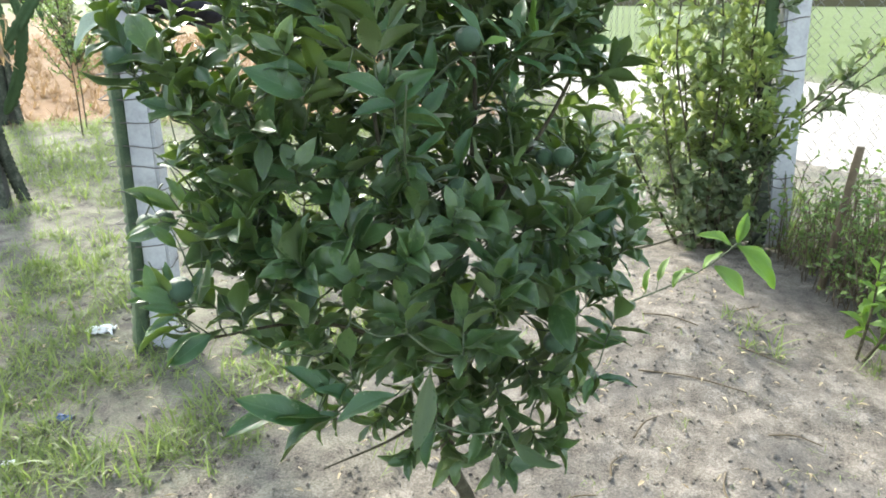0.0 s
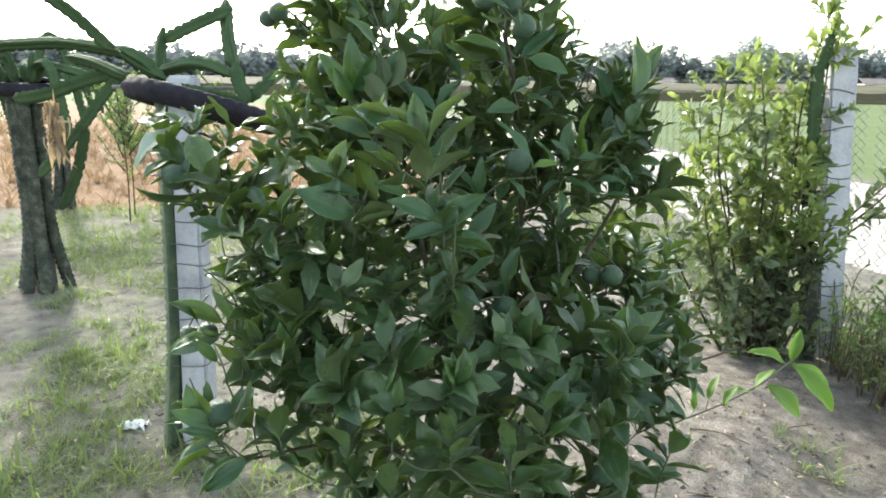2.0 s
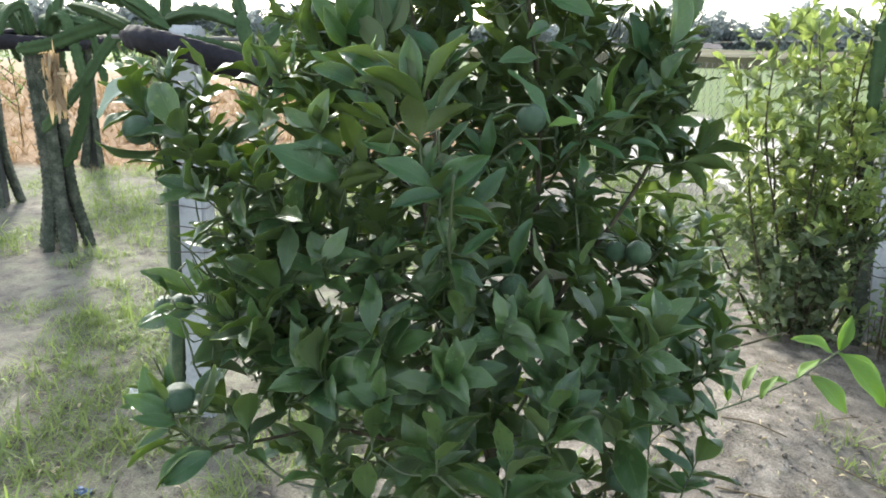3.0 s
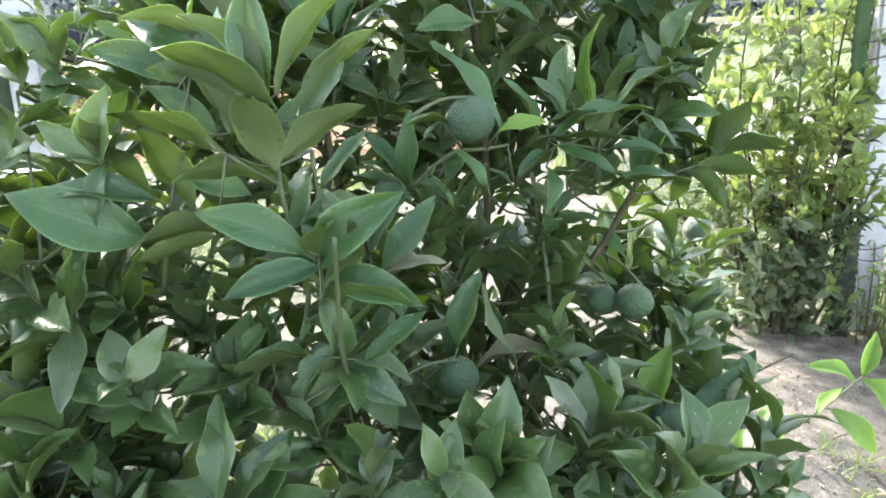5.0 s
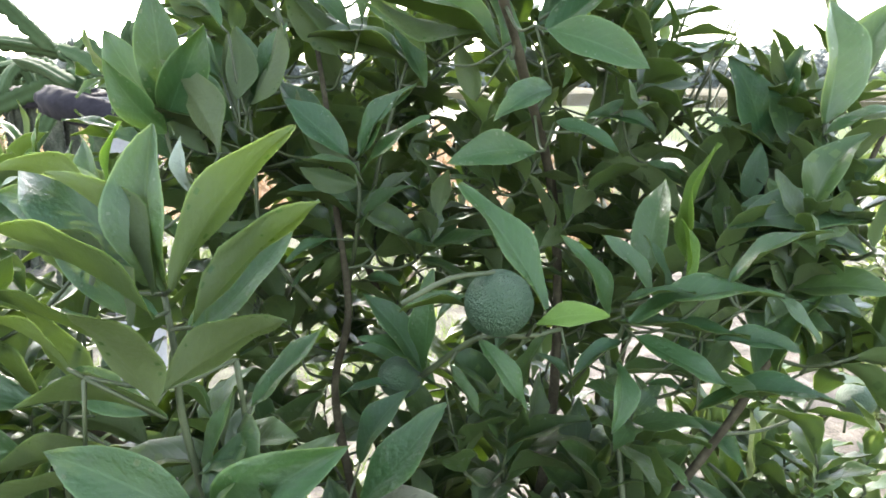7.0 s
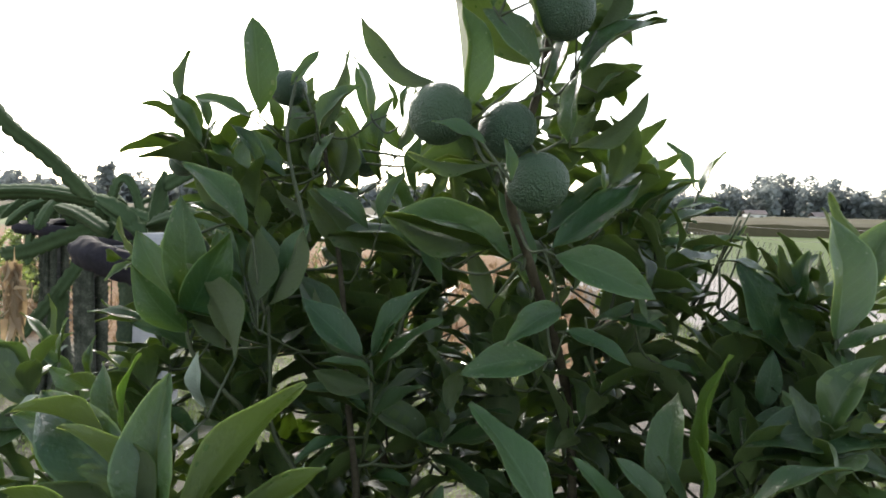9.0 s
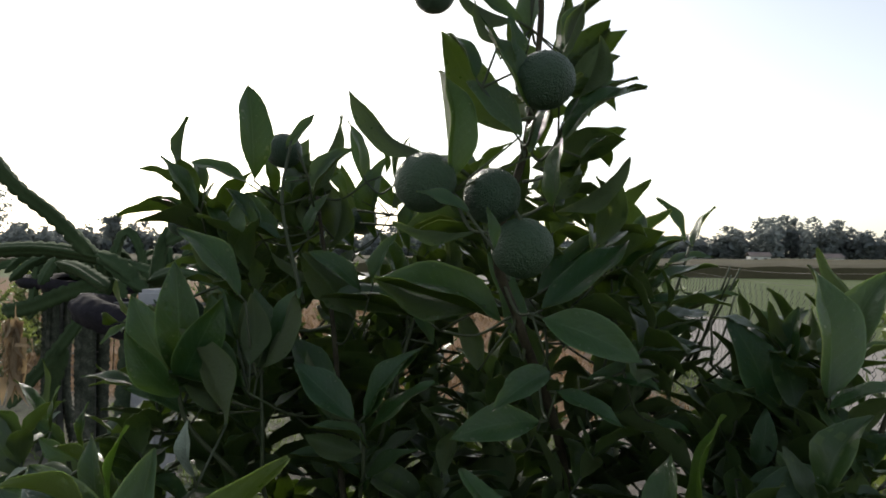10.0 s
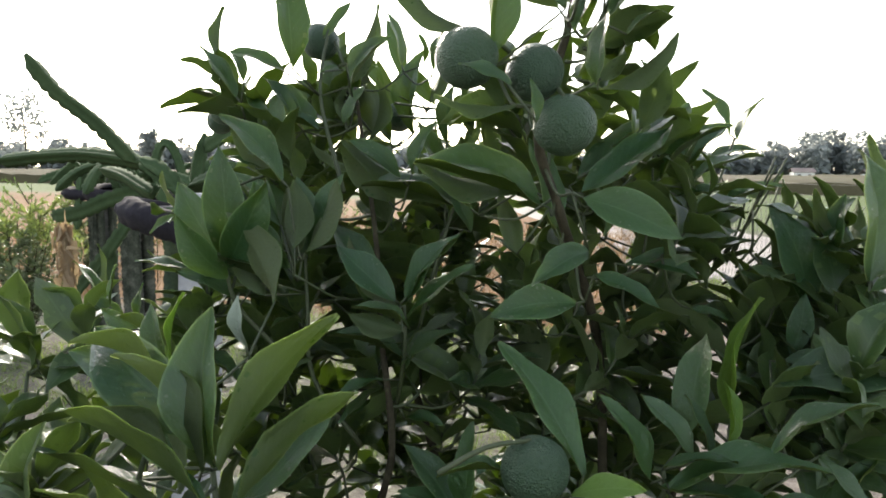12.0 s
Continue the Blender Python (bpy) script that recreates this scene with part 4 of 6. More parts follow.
    spray("left_spray", [], [
        (-0.270, 1.620, 1.387, -0.296, 1.640, 1.451, 5, 0, 1.20),
        (-0.245, 1.600, 1.404, -0.246, 1.620, 1.466, -55, 1, 0.80),
        (-0.218, 1.580, 1.413, -0.198, 1.580, 1.449, -30, 3, 1.10),
        (-0.221, 1.560, 1.405, -0.301, 1.550, 1.435, -50, 3, 1.20),
        (-0.246, 1.720, 1.393, -0.253, 1.720, 1.447, -15, 2, 1.00),
        (-0.346, 1.680, 1.414, -0.388, 1.680, 1.432, 20, 0, 1.10),
        (-0.440, 1.750, 1.417, -0.438, 1.760, 1.464, -40, 0, 1.00),
        (-0.257, 1.800, 1.424, -0.339, 1.840, 1.520, -15, 3, 1.20),
        (-0.265, 1.850, 1.455, -0.339, 1.880, 1.510, 10, 0, 1.10),
        (-0.262, 1.860, 1.480, -0.282, 1.900, 1.560, 10, 3, 1.25),
        (-0.302, 1.900, 1.503, -0.332, 1.920, 1.560, 5, 0, 1.10),
    ])
    spray("gap_leaves", [], [
        (-0.287, 2.280, 1.625, -0.334, 2.300, 1.734, 20, 0, 1.00),
        (-0.257, 2.320, 1.642, -0.244, 2.340, 1.790, -20, 0, 1.00),
        (-0.226, 2.320, 1.694, -0.204, 2.360, 1.819, -35, 3, 0.90),
        (-0.282, 2.340, 1.738, -0.322, 2.360, 1.854, 25, 0, 0.80),
        (-0.293, 2.360, 1.675, -0.348, 2.380, 1.786, 30, 3, 1.00),
        (-0.226, 2.360, 1.697, -0.278, 2.360, 1.770, 20, 0, 1.00),
        (-0.299, 2.150, 1.682, -0.268, 2.180, 1.790, -30, 0, 1.10),
        (-0.301, 2.120, 1.706, -0.266, 2.160, 1.832, -40, 3, 0.90),
        (-0.288, 2.200, 1.633, -0.329, 2.220, 1.759, 20, 3, 1.10),
        (-0.160, 2.200, 1.621, -0.147, 2.200, 1.713, -30, 0, 1.10),
        (-0.306, 2.300, 1.723, -0.362, 2.300, 1.794, 30, 0, 1.00),
    ])
    spray("low_left_rosette", [], [
        (-0.586, 1.330, 0.809, -0.626, 1.350, 0.889, 15, 0, 1.20),
        (-0.567, 1.310, 0.829, -0.597, 1.310, 0.899, -20, 3, 1.10),
        (-0.584, 1.370, 0.834, -0.605, 1.400, 0.876, 10, 0, 1.10),
        (-0.525, 1.330, 0.809, -0.504, 1.370, 0.888, -40, 3, 1.10),
        (-0.564, 1.320, 0.810, -0.640, 1.300, 0.857, 30, 0, 1.30),
        (-0.555, 1.310, 0.802, -0.622, 1.280, 0.826, 40, 0, 1.10),
        (-0.555, 1.330, 0.772, -0.615, 1.300, 0.791, -45, 3, 1.00),
        (-0.550, 1.330, 0.760, -0.647, 1.300, 0.716, -60, 3, 0.90),
        (-0.510, 1.340, 0.730, -0.593, 1.300, 0.678, 30, 0, 1.20),
        (-0.555, 1.390, 0.813, -0.535, 1.420, 0.852, -20, 0, 1.10),
        (-0.564, 1.300, 0.796, -0.613, 1.280, 0.772, 30, 0, 1.10),
    ])
    spray("left_rosette", [], [
        (-0.651, 1.660, 0.907, -0.763, 1.630, 0.967, 45, 0, 1.10),
        (-0.640, 1.630, 0.888, -0.766, 1.600, 0.853, 40, 0, 1.20),
        (-0.604, 1.630, 0.919, -0.667, 1.650, 0.991, 20, 0, 1.20),
        (-0.537, 1.660, 0.925, -0.657, 1.680, 1.064, -30, 3, 1.10),
        (-0.548, 1.520, 0.835, -0.618, 1.500, 0.917, -10, 3, 1.40),
        (-0.553, 1.500, 0.823, -0.518, 1.530, 0.931, -20, 3, 1.10),
        (-0.491, 1.500, 0.799, -0.577, 1.460, 0.835, -45, 3, 1.20),
        (-0.487, 1.550, 0.846, -0.537, 1.560, 0.922, 20, 0, 1.20),
        (-0.552, 1.580, 0.842, -0.498, 1.600, 0.939, -35, 0, 1.10),
        (-0.635, 1.560, 0.847, -0.685, 1.550, 0.906, 30, 0, 1.10),
        (-0.489, 1.620, 0.880, -0.435, 1.660, 0.972, -40, 3, 1.10),
    ])
    spray("top_leaves", [], [
        (0.055, 1.830, 1.742, -0.015, 1.800, 1.840, 5, 3, 1.50),
        (0.060, 1.860, 1.866, 0.007, 1.850, 1.900, 30, 0, 1.00),
        (0.067, 1.860, 1.848, 0.080, 1.900, 1.938, -30, 0, 1.00),
        (0.100, 1.870, 1.831, 0.105, 1.900, 1.923, -20, 3, 0.90),
        (0.106, 1.860, 1.829, 0.153, 1.900, 1.906, -70, 0, 0.60),
        (0.056, 1.840, 1.863, -0.008, 1.820, 1.895, 50, 3, 1.00),
        (0.038, 1.840, 1.823, 0.009, 1.840, 1.881, 60, 0, 0.60),
        (0.062, 1.870, 1.833, 0.042, 1.880, 1.878, 15, 3, 1.40),
        (0.080, 1.880, 1.923, 0.103, 1.920, 2.004, -40, 0, 1.00),
        (0.067, 1.880, 1.937, 0.041, 1.880, 2.003, 30, 3, 1.00),
        (0.073, 1.880, 1.956, 0.081, 1.900, 2.029, 10, 0, 0.90),
    ])
    spray("mid_leaves", [], [
        (-0.349, 1.900, 1.432, -0.374, 1.880, 1.518, 10, 3, 1.40),
        (-0.274, 1.880, 1.463, -0.292, 1.900, 1.553, 0, 3, 1.20),
        (-0.321, 1.920, 1.484, -0.339, 1.900, 1.558, 15, 0, 1.30),
        (-0.258, 1.880, 1.471, -0.223, 1.900, 1.563, -35, 3, 1.20),
        (-0.354, 2.000, 1.558, -0.424, 1.980, 1.644, 25, 3, 1.20),
        (-0.182, 1.980, 1.533, -0.243, 1.960, 1.611, 30, 3, 1.30),
        (-0.049, 1.900, 1.530, -0.114, 1.880, 1.583, 45, 0, 1.20),
        (0.021, 1.860, 1.556, -0.097, 1.840, 1.586, 70, 3, 1.20),
        (-0.131, 1.900, 1.418, -0.068, 1.920, 1.495, -45, 0, 1.20),
        (-0.139, 1.880, 1.418, -0.213, 1.880, 1.480, 45, 0, 1.20),
        (-0.122, 1.860, 1.385, -0.182, 1.840, 1.406, 30, 3, 1.30),
    ])
    spray("mid_left_shoot", [(-0.277, 1.917, 1.464), (-0.267, 1.903, 1.388), (-0.262, 1.906, 1.3), (-0.201, 1.919, 1.21)], [
        (-0.28, 1.917, 1.464, -0.297, 1.936, 1.564, 45, 0),
        (-0.271, 1.917, 1.457, -0.235, 1.947, 1.568, -38, 0),
        (-0.315, 1.937, 1.486, -0.36, 1.967, 1.559, 65, 0),
        (-0.315, 1.878, 1.414, -0.368, 1.892, 1.524, 62, 3),
        (-0.299, 1.884, 1.428, -0.37, 1.836, 1.467, 83, 0),
        (-0.29, 1.913, 1.457, -0.374, 1.952, 1.501, 92, 0),
        (-0.398, 2.072, 1.521, -0.466, 2.085, 1.638, 79, 0),
        (-0.246, 1.874, 1.339, -0.316, 1.829, 1.338, 74, 3),
    ])
    spray("mid_shoot", [(-0.135, 1.906, 1.405), (-0.135, 1.903, 1.339), (-0.164, 1.944, 1.235)], [
        (-0.139, 1.905, 1.403, -0.211, 1.911, 1.488, 79, 3),
        (-0.135, 1.907, 1.407, -0.065, 1.928, 1.499, -56, 0),
        (-0.128, 1.894, 1.394, -0.048, 1.9, 1.461, -67, 0),
        (-0.124, 1.892, 1.381, -0.179, 1.844, 1.413, 90, 0),
        (-0.19, 1.929, 1.399, -0.265, 1.961, 1.504, 60, 0),
        (-0.172, 1.931, 1.392, -0.213, 1.962, 1.463, 83, 0),
        (-0.135, 1.903, 1.339, -0.223, 1.872, 1.369, 85, 0),
        (-0.134, 1.901, 1.326, -0.067, 1.901, 1.379, -61, 0),
        (-0.16, 1.893, 1.312, -0.211, 1.856, 1.29, 68, 0),
        (-0.142, 1.928, 1.25, -0.087, 1.915, 1.252, -75, 0),
        (-0.18, 1.926, 1.271, -0.22, 1.891, 1.249, 67, 0),
    ])
    spray("top_mid_shoot", [(-0.1, 2.021, 1.529), (-0.124, 1.996, 1.433), (-0.147, 1.995, 1.34)], [
        (-0.108, 2.02, 1.532, -0.234, 1.957, 1.612, 64, 3),
        (-0.096, 2.02, 1.522, -0.21, 1.96, 1.555, 77, 0),
        (-0.125, 2.044, 1.547, -0.169, 2.058, 1.647, 66, 0),
        (-0.071, 1.995, 1.494, -0.112, 2.003, 1.565, 48, 0),
        (0.035, 1.884, 1.538, -0.092, 1.825, 1.585, 62, 0),
        (0.009, 1.89, 1.48, -0.021, 1.923, 1.551, 9, 3),
    ])
    spray("leader_leaves", [], [
        (0.088, 1.801, 1.55, 0.18, 1.776, 1.515, -26, 0),
        (0.081, 1.89, 1.551, 0.177, 1.969, 1.628, -44, 0),
        (0.171, 2.044, 1.567, 0.257, 2.074, 1.635, -68, 0),
        (0.203, 2.103, 1.554, 0.306, 2.131, 1.598, -74, 0),
        (0.172, 2.027, 1.487, 0.27, 2.047, 1.501, -61, 0),
        (0.094, 1.813, 1.496, 0.046, 1.753, 1.467, 22, 0),
        (0.078, 1.885, 1.426, -0.008, 1.823, 1.419, 36, 0),
        (0.097, 1.895, 1.459, 0.171, 1.879, 1.425, -55, 0),
        (0.131, 1.991, 1.458, 0.218, 2.003, 1.444, -47, 0),
        (0.196, 2.099, 1.543, 0.278, 2.116, 1.552, -73, 0),
        (0.259, 2.162, 1.521, 0.344, 2.184, 1.556, -77, 0),
    ])
    spray("leader_leaves", [], [
        (0.213, 2.016, 1.402, 0.264, 2.021, 1.386, -66, 0),
        (0.05, 1.92, 1.508, 0.002, 1.959, 1.623, 58, 0),
    ])
    spray("fruit_spray", [(0.116, 1.757, 1.266), (0.084, 1.731, 1.266), (0.035, 1.741, 1.256), (-0.024, 1.76, 1.203)], [
        (0.101, 1.72, 1.297, 0.013, 1.768, 1.401, 64, 0),
        (0.094, 1.677, 1.298, 0.154, 1.68, 1.309, -55, 1),
        (0.034, 1.689, 1.306, -0.021, 1.659, 1.308, 91, 0),
        (0.042, 1.703, 1.27, 0.087, 1.697, 1.206, -56, 0),
        (0.009, 1.731, 1.231, 0.042, 1.725, 1.181, -75, 0),
        (-0.023, 1.761, 1.205, -0.09, 1.766, 1.285, 67, 0),
        (-0.023, 1.761, 1.206, -0.019, 1.784, 1.309, -44, 0),
        (-0.027, 1.761, 1.209, -0.084, 1.738, 1.248, 91, 0),
        (-0.053, 1.753, 1.194, -0.099, 1.723, 1.191, 85, 0),
        (0.024, 1.728, 1.304, -0.003, 1.718, 1.277, 77, 0),
        (0.132, 1.785, 1.193, 0.095, 1.786, 1.226, 80, 0),
    ])
    spray("right_rosette", [(0.175, 1.784, 1.284), (0.175, 1.788, 1.253), (0.144, 1.825, 1.199), (0.123, 1.914, 1.123)], [
        (0.162, 1.779, 1.27, 0.111, 1.787, 1.352, 65, 0),
        (0.205, 1.791, 1.293, 0.152, 1.795, 1.353, 68, 0),
        (0.201, 1.836, 1.301, 0.219, 1.882, 1.399, -43, 0),
        (0.223, 1.815, 1.286, 0.196, 1.823, 1.348, 66, 0),
        (0.174, 1.764, 1.295, 0.236, 1.757, 1.311, -92, 0),
        (0.18, 1.761, 1.276, 0.309, 1.749, 1.314, -77, 0),
        (0.247, 1.868, 1.313, 0.278, 1.922, 1.434, -84, 1),
        (0.238, 1.82, 1.3, 0.232, 1.833, 1.365, 58, 1),
        (0.268, 1.765, 1.321, 0.35, 1.769, 1.372, -83, 0),
        (0.292, 1.901, 1.326, 0.435, 1.904, 1.323, -57, 0),
        (0.186, 1.759, 1.263, 0.273, 1.745, 1.225, -68, 0),
    ])
    spray("right_rosette", [], [
        (0.177, 1.767, 1.255, 0.129, 1.74, 1.221, 65, 0),
        (0.172, 1.762, 1.234, 0.168, 1.717, 1.182, -24, 0),
    ])
    spray("right_low_spray", [], [
        (0.268, 1.801, 1.249, 0.35, 1.804, 1.243, -64, 0),
        (0.321, 1.821, 1.3, 0.366, 1.799, 1.256, -65, 0),
        (0.249, 1.754, 1.194, 0.374, 1.75, 1.213, -93, 0),
        (0.17, 1.768, 1.273, 0.284, 1.747, 1.274, -95, 0),
        (0.2, 1.761, 1.214, 0.247, 1.766, 1.199, -85, 0),
        (0.236, 1.802, 1.184, 0.275, 1.813, 1.202, -83, 0),
        (0.355, 1.874, 1.179, 0.399, 1.902, 1.272, -79, 0),
    ])
    spray("far_right_shoot", [(0.394, 1.952, 1.461), (0.405, 1.975, 1.412), (0.395, 2.025, 1.316), (0.342, 2.045, 1.212)], [
        (0.348, 2.015, 1.406, 0.305, 2.035, 1.532, 30, 0, 1.3),
        (0.402, 2.077, 1.406, 0.345, 2.097, 1.546, 46, 0, 1.3),
        (0.407, 2.104, 1.432, 0.438, 2.164, 1.541, -66, 3),
        (0.387, 1.93, 1.46, 0.383, 1.981, 1.6, 30, 0, 1.4),
        (0.479, 2.069, 1.546, 0.426, 2.097, 1.622, 42, 3),
        (0.387, 1.928, 1.448, 0.453, 1.915, 1.479, -74, 0),
        (0.403, 1.977, 1.422, 0.456, 1.988, 1.433, -79, 3),
        (0.399, 1.948, 1.439, 0.404, 1.931, 1.355, -34, 0),
        (0.37, 1.974, 1.342, 0.34, 1.987, 1.424, -12, 3),
        (0.317, 1.966, 1.346, 0.396, 1.96, 1.351, -77, 0),
        (0.359, 2.056, 1.343, 0.301, 2.092, 1.464, 40, 0, 1.3),
    ])
    spray("leader_top", [], [
        (0.003, 1.757, 1.685, -0.014, 1.781, 1.795, 60, 0),
        (-0.009, 1.755, 1.707, -0.103, 1.766, 1.776, 63, 3),
        (0.067, 1.788, 1.731, 0.015, 1.778, 1.784, 28, 0),
        (0.074, 1.809, 1.713, 0.123, 1.85, 1.804, -60, 0),
        (0.105, 1.84, 1.733, 0.19, 1.888, 1.795, -55, 0),
        (0.103, 1.893, 1.763, 0.184, 1.929, 1.817, -57, 0),
        (0.097, 1.811, 1.661, 0.106, 1.819, 1.733, -49, 0),
        (0.098, 1.811, 1.656, 0.173, 1.856, 1.714, -64, 3),
        (0.123, 1.864, 1.719, 0.157, 1.875, 1.743, -58, 0),
        (0.029, 1.709, 1.652, -0.015, 1.698, 1.669, 56, 0),
        (0.054, 1.692, 1.618, 0.048, 1.693, 1.653, 49, 0),
    ])
    spray("leader_top", [], [
        (0.034, 1.709, 1.634, -0.034, 1.691, 1.641, 61, 3),
        (0.074, 1.792, 1.76, 0.035, 1.787, 1.831, 44, 0),
    ])
    spray("leader_tip", [], [
        (0.023, 1.779, 1.787, -0.009, 1.794, 1.838, 59, 0),
        (0.061, 1.787, 1.794, 0.054, 1.787, 1.849, 57, 0),
        (0.109, 1.857, 1.745, 0.192, 1.896, 1.799, -56, 0),
        (0.12, 1.86, 1.782, 0.143, 1.887, 1.855, -55, 3),
        (0.102, 1.837, 1.817, 0.127, 1.843, 1.876, -52, 3),
        (0.041, 1.804, 1.827, 0.018, 1.8, 1.872, 58, 3),
    ])
    spray("behind_leader", [(0.292, 2.288, 1.629), (0.263, 2.274, 1.538), (0.219, 2.216, 1.416), (0.136, 2.161, 1.299)], [
        (0.159, 2.073, 1.62, 0.143, 2.098, 1.691, 24, 0),
        (0.196, 2.083, 1.612, 0.207, 2.114, 1.67, -30, 0),
        (0.283, 2.287, 1.636, 0.242, 2.305, 1.708, 53, 0),
        (0.296, 2.29, 1.627, 0.337, 2.33, 1.694, -74, 0),
        (0.253, 2.276, 1.597, 0.327, 2.297, 1.611, -68, 0),
        (0.28, 2.28, 1.554, 0.368, 2.305, 1.574, -70, 3),
        (0.194, 2.137, 1.559, 0.264, 2.175, 1.638, -64, 0),
        (0.068, 1.985, 1.563, 0.186, 2.047, 1.645, -49, 0),
        (0.209, 2.19, 1.42, 0.286, 2.24, 1.487, -70, 0),
    ])
    spray("top_left_shoot", [(-0.32, 2.094, 1.791), (-0.317, 2.055, 1.684), (-0.252, 1.989, 1.544)], [
        (-0.325, 1.983, 1.714, -0.348, 2.008, 1.851, 60, 0),
        (-0.427, 2.004, 1.68, -0.479, 1.996, 1.752, 73, 0),
        (-0.463, 2.046, 1.667, -0.52, 2.032, 1.692, 76, 0),
        (-0.417, 2.009, 1.703, -0.45, 2.025, 1.751, 64, 0),
        (-0.347, 2.008, 1.712, -0.427, 1.989, 1.741, 64, 0),
        (-0.276, 2.048, 1.72, -0.229, 2.068, 1.816, -36, 3),
        (-0.328, 2.09, 1.774, -0.287, 2.106, 1.831, -20, 0),
        (-0.266, 2.049, 1.697, -0.211, 2.069, 1.766, -35, 0),
        (-0.211, 2.119, 1.735, -0.237, 2.118, 1.818, 79, 0),
        (-0.287, 1.877, 1.562, -0.361, 1.863, 1.641, 68, 0),
        (-0.179, 2.127, 1.735, -0.188, 2.128, 1.783, 75, 0),
    ])
    spray("top_left_shoot", [], [
        (-0.163, 2.131, 1.729, -0.144, 2.141, 1.794, -49, 0),
        (-0.264, 1.999, 1.718, -0.286, 1.993, 1.71, 31, 0),
    ])
    spray("top_left_low", [], [
        (-0.339, 2.025, 1.641, -0.389, 2.017, 1.707, 57, 0),
        (-0.307, 2.033, 1.632, -0.371, 2.017, 1.649, 71, 0),
        (-0.275, 2.042, 1.641, -0.244, 2.055, 1.699, -31, 0),
        (-0.26, 2.096, 1.617, -0.246, 2.107, 1.713, -38, 3),
        (-0.331, 2.046, 1.616, -0.366, 2.043, 1.701, 70, 0),
        (-0.159, 1.963, 1.562, -0.226, 1.949, 1.614, 50, 0),
        (-0.145, 1.967, 1.57, -0.118, 1.98, 1.637, -37, 0),
        (-0.257, 2.042, 1.574, -0.322, 2.027, 1.616, 66, 3),
        (-0.386, 2.007, 1.574, -0.443, 1.993, 1.59, 70, 0),
        (-0.371, 2.014, 1.616, -0.421, 2.007, 1.69, 77, 0),
    ])
    spray("low_left_spray", [], [
        (-0.284, 1.153, 0.637, -0.405, 1.115, 0.715, 63, 0),
        (-0.278, 1.159, 0.653, -0.348, 1.145, 0.718, 66, 3),
        (-0.258, 1.195, 0.665, -0.334, 1.194, 0.735, 68, 0),
        (-0.247, 1.207, 0.67, -0.297, 1.208, 0.719, 66, 0),
        (-0.234, 1.152, 0.641, -0.425, 1.09, 0.65, 96, 0),
        (-0.223, 1.156, 0.651, -0.327, 1.095, 0.592, 83, 0),
        (-0.182, 1.192, 0.64, -0.267, 1.175, 0.694, 79, 0),
        (-0.048, 1.116, 0.763, -0.076, 1.024, 0.664, 36, 3),
        (-0.112, 1.129, 0.707, -0.215, 1.083, 0.686, 70, 0),
        (-0.037, 1.119, 0.636, -0.054, 1.092, 0.565, 47, 0),
        (0.111, 1.149, 0.595, 0.207, 1.106, 0.551, -82, 3),
    ])
    spray("low_left_spray", [], [
        (0.088, 1.138, 0.564, 0.091, 1.107, 0.513, -41, 3),
        (0.307, 1.269, 0.652, 0.286, 1.24, 0.602, 52, 0),
        (0.313, 1.267, 0.647, 0.395, 1.248, 0.636, -92, 0),
    ])
    spray("left_edge_spray", [], [
        (-0.733, 1.718, 1.381, -0.826, 1.654, 1.293, 51, 2),
        (-0.692, 1.624, 1.232, -0.794, 1.58, 1.252, 85, 3),
        (-0.688, 1.579, 1.255, -0.673, 1.62, 1.331, -34, 0),
        (-0.603, 1.365, 0.785, -0.67, 1.332, 0.812, 94, 0),
        (-0.535, 1.349, 0.731, -0.595, 1.293, 0.676, 63, 0),
        (-0.595, 1.359, 0.762, -0.654, 1.326, 0.716, 80, 0),
        (-0.571, 1.371, 0.808, -0.655, 1.343, 0.851, 93, 0),
        (-0.602, 1.371, 0.808, -0.609, 1.388, 0.867, 59, 0),
        (-0.535, 1.364, 0.785, -0.505, 1.405, 0.859, -40, 0),
        (-0.68, 1.584, 0.898, -0.734, 1.538, 0.879, 65, 0),
        (-0.694, 1.612, 0.924, -0.746, 1.605, 0.971, 94, 0),
    ])
    spray("left_edge_spray", [], [
        (-0.484, 1.369, 0.732, -0.602, 1.332, 0.741, 90, 3),
        (-0.727, 1.718, 1.381, -0.798, 1.706, 1.407, 70, 0),
        (-0.7, 1.714, 1.368, -0.687, 1.752, 1.432, -33, 0),
    ])
    spray("young_spray", [(1.193, 2.431, 0.505), (1.066, 2.39, 0.425), (0.89, 2.308, 0.38), (0.699, 2.221, 0.352)], [
        (1.186, 2.429, 0.497, 1.225, 2.47, 0.609, -33, 1),
        (1.182, 2.428, 0.493, 1.318, 2.353, 0.343, -31, 1),
        (1.087, 2.389, 0.423, 1.19, 2.329, 0.323, -24, 1),
        (1.16, 2.418, 0.493, 1.015, 2.413, 0.54, 67, 1),
        (1.124, 2.413, 0.472, 1.032, 2.36, 0.427, 92, 1),
        (1.208, 2.436, 0.485, 1.32, 2.402, 0.407, -47, 1),
        (0.897, 2.297, 0.377, 0.956, 2.325, 0.444, -71, 1),
        (0.83, 2.277, 0.413, 0.874, 2.309, 0.495, -68, 1),
        (0.776, 2.25, 0.387, 0.79, 2.272, 0.469, -70, 1),
        (1.011, 2.355, 0.407, 0.909, 2.336, 0.405, 88, 1),
    ])
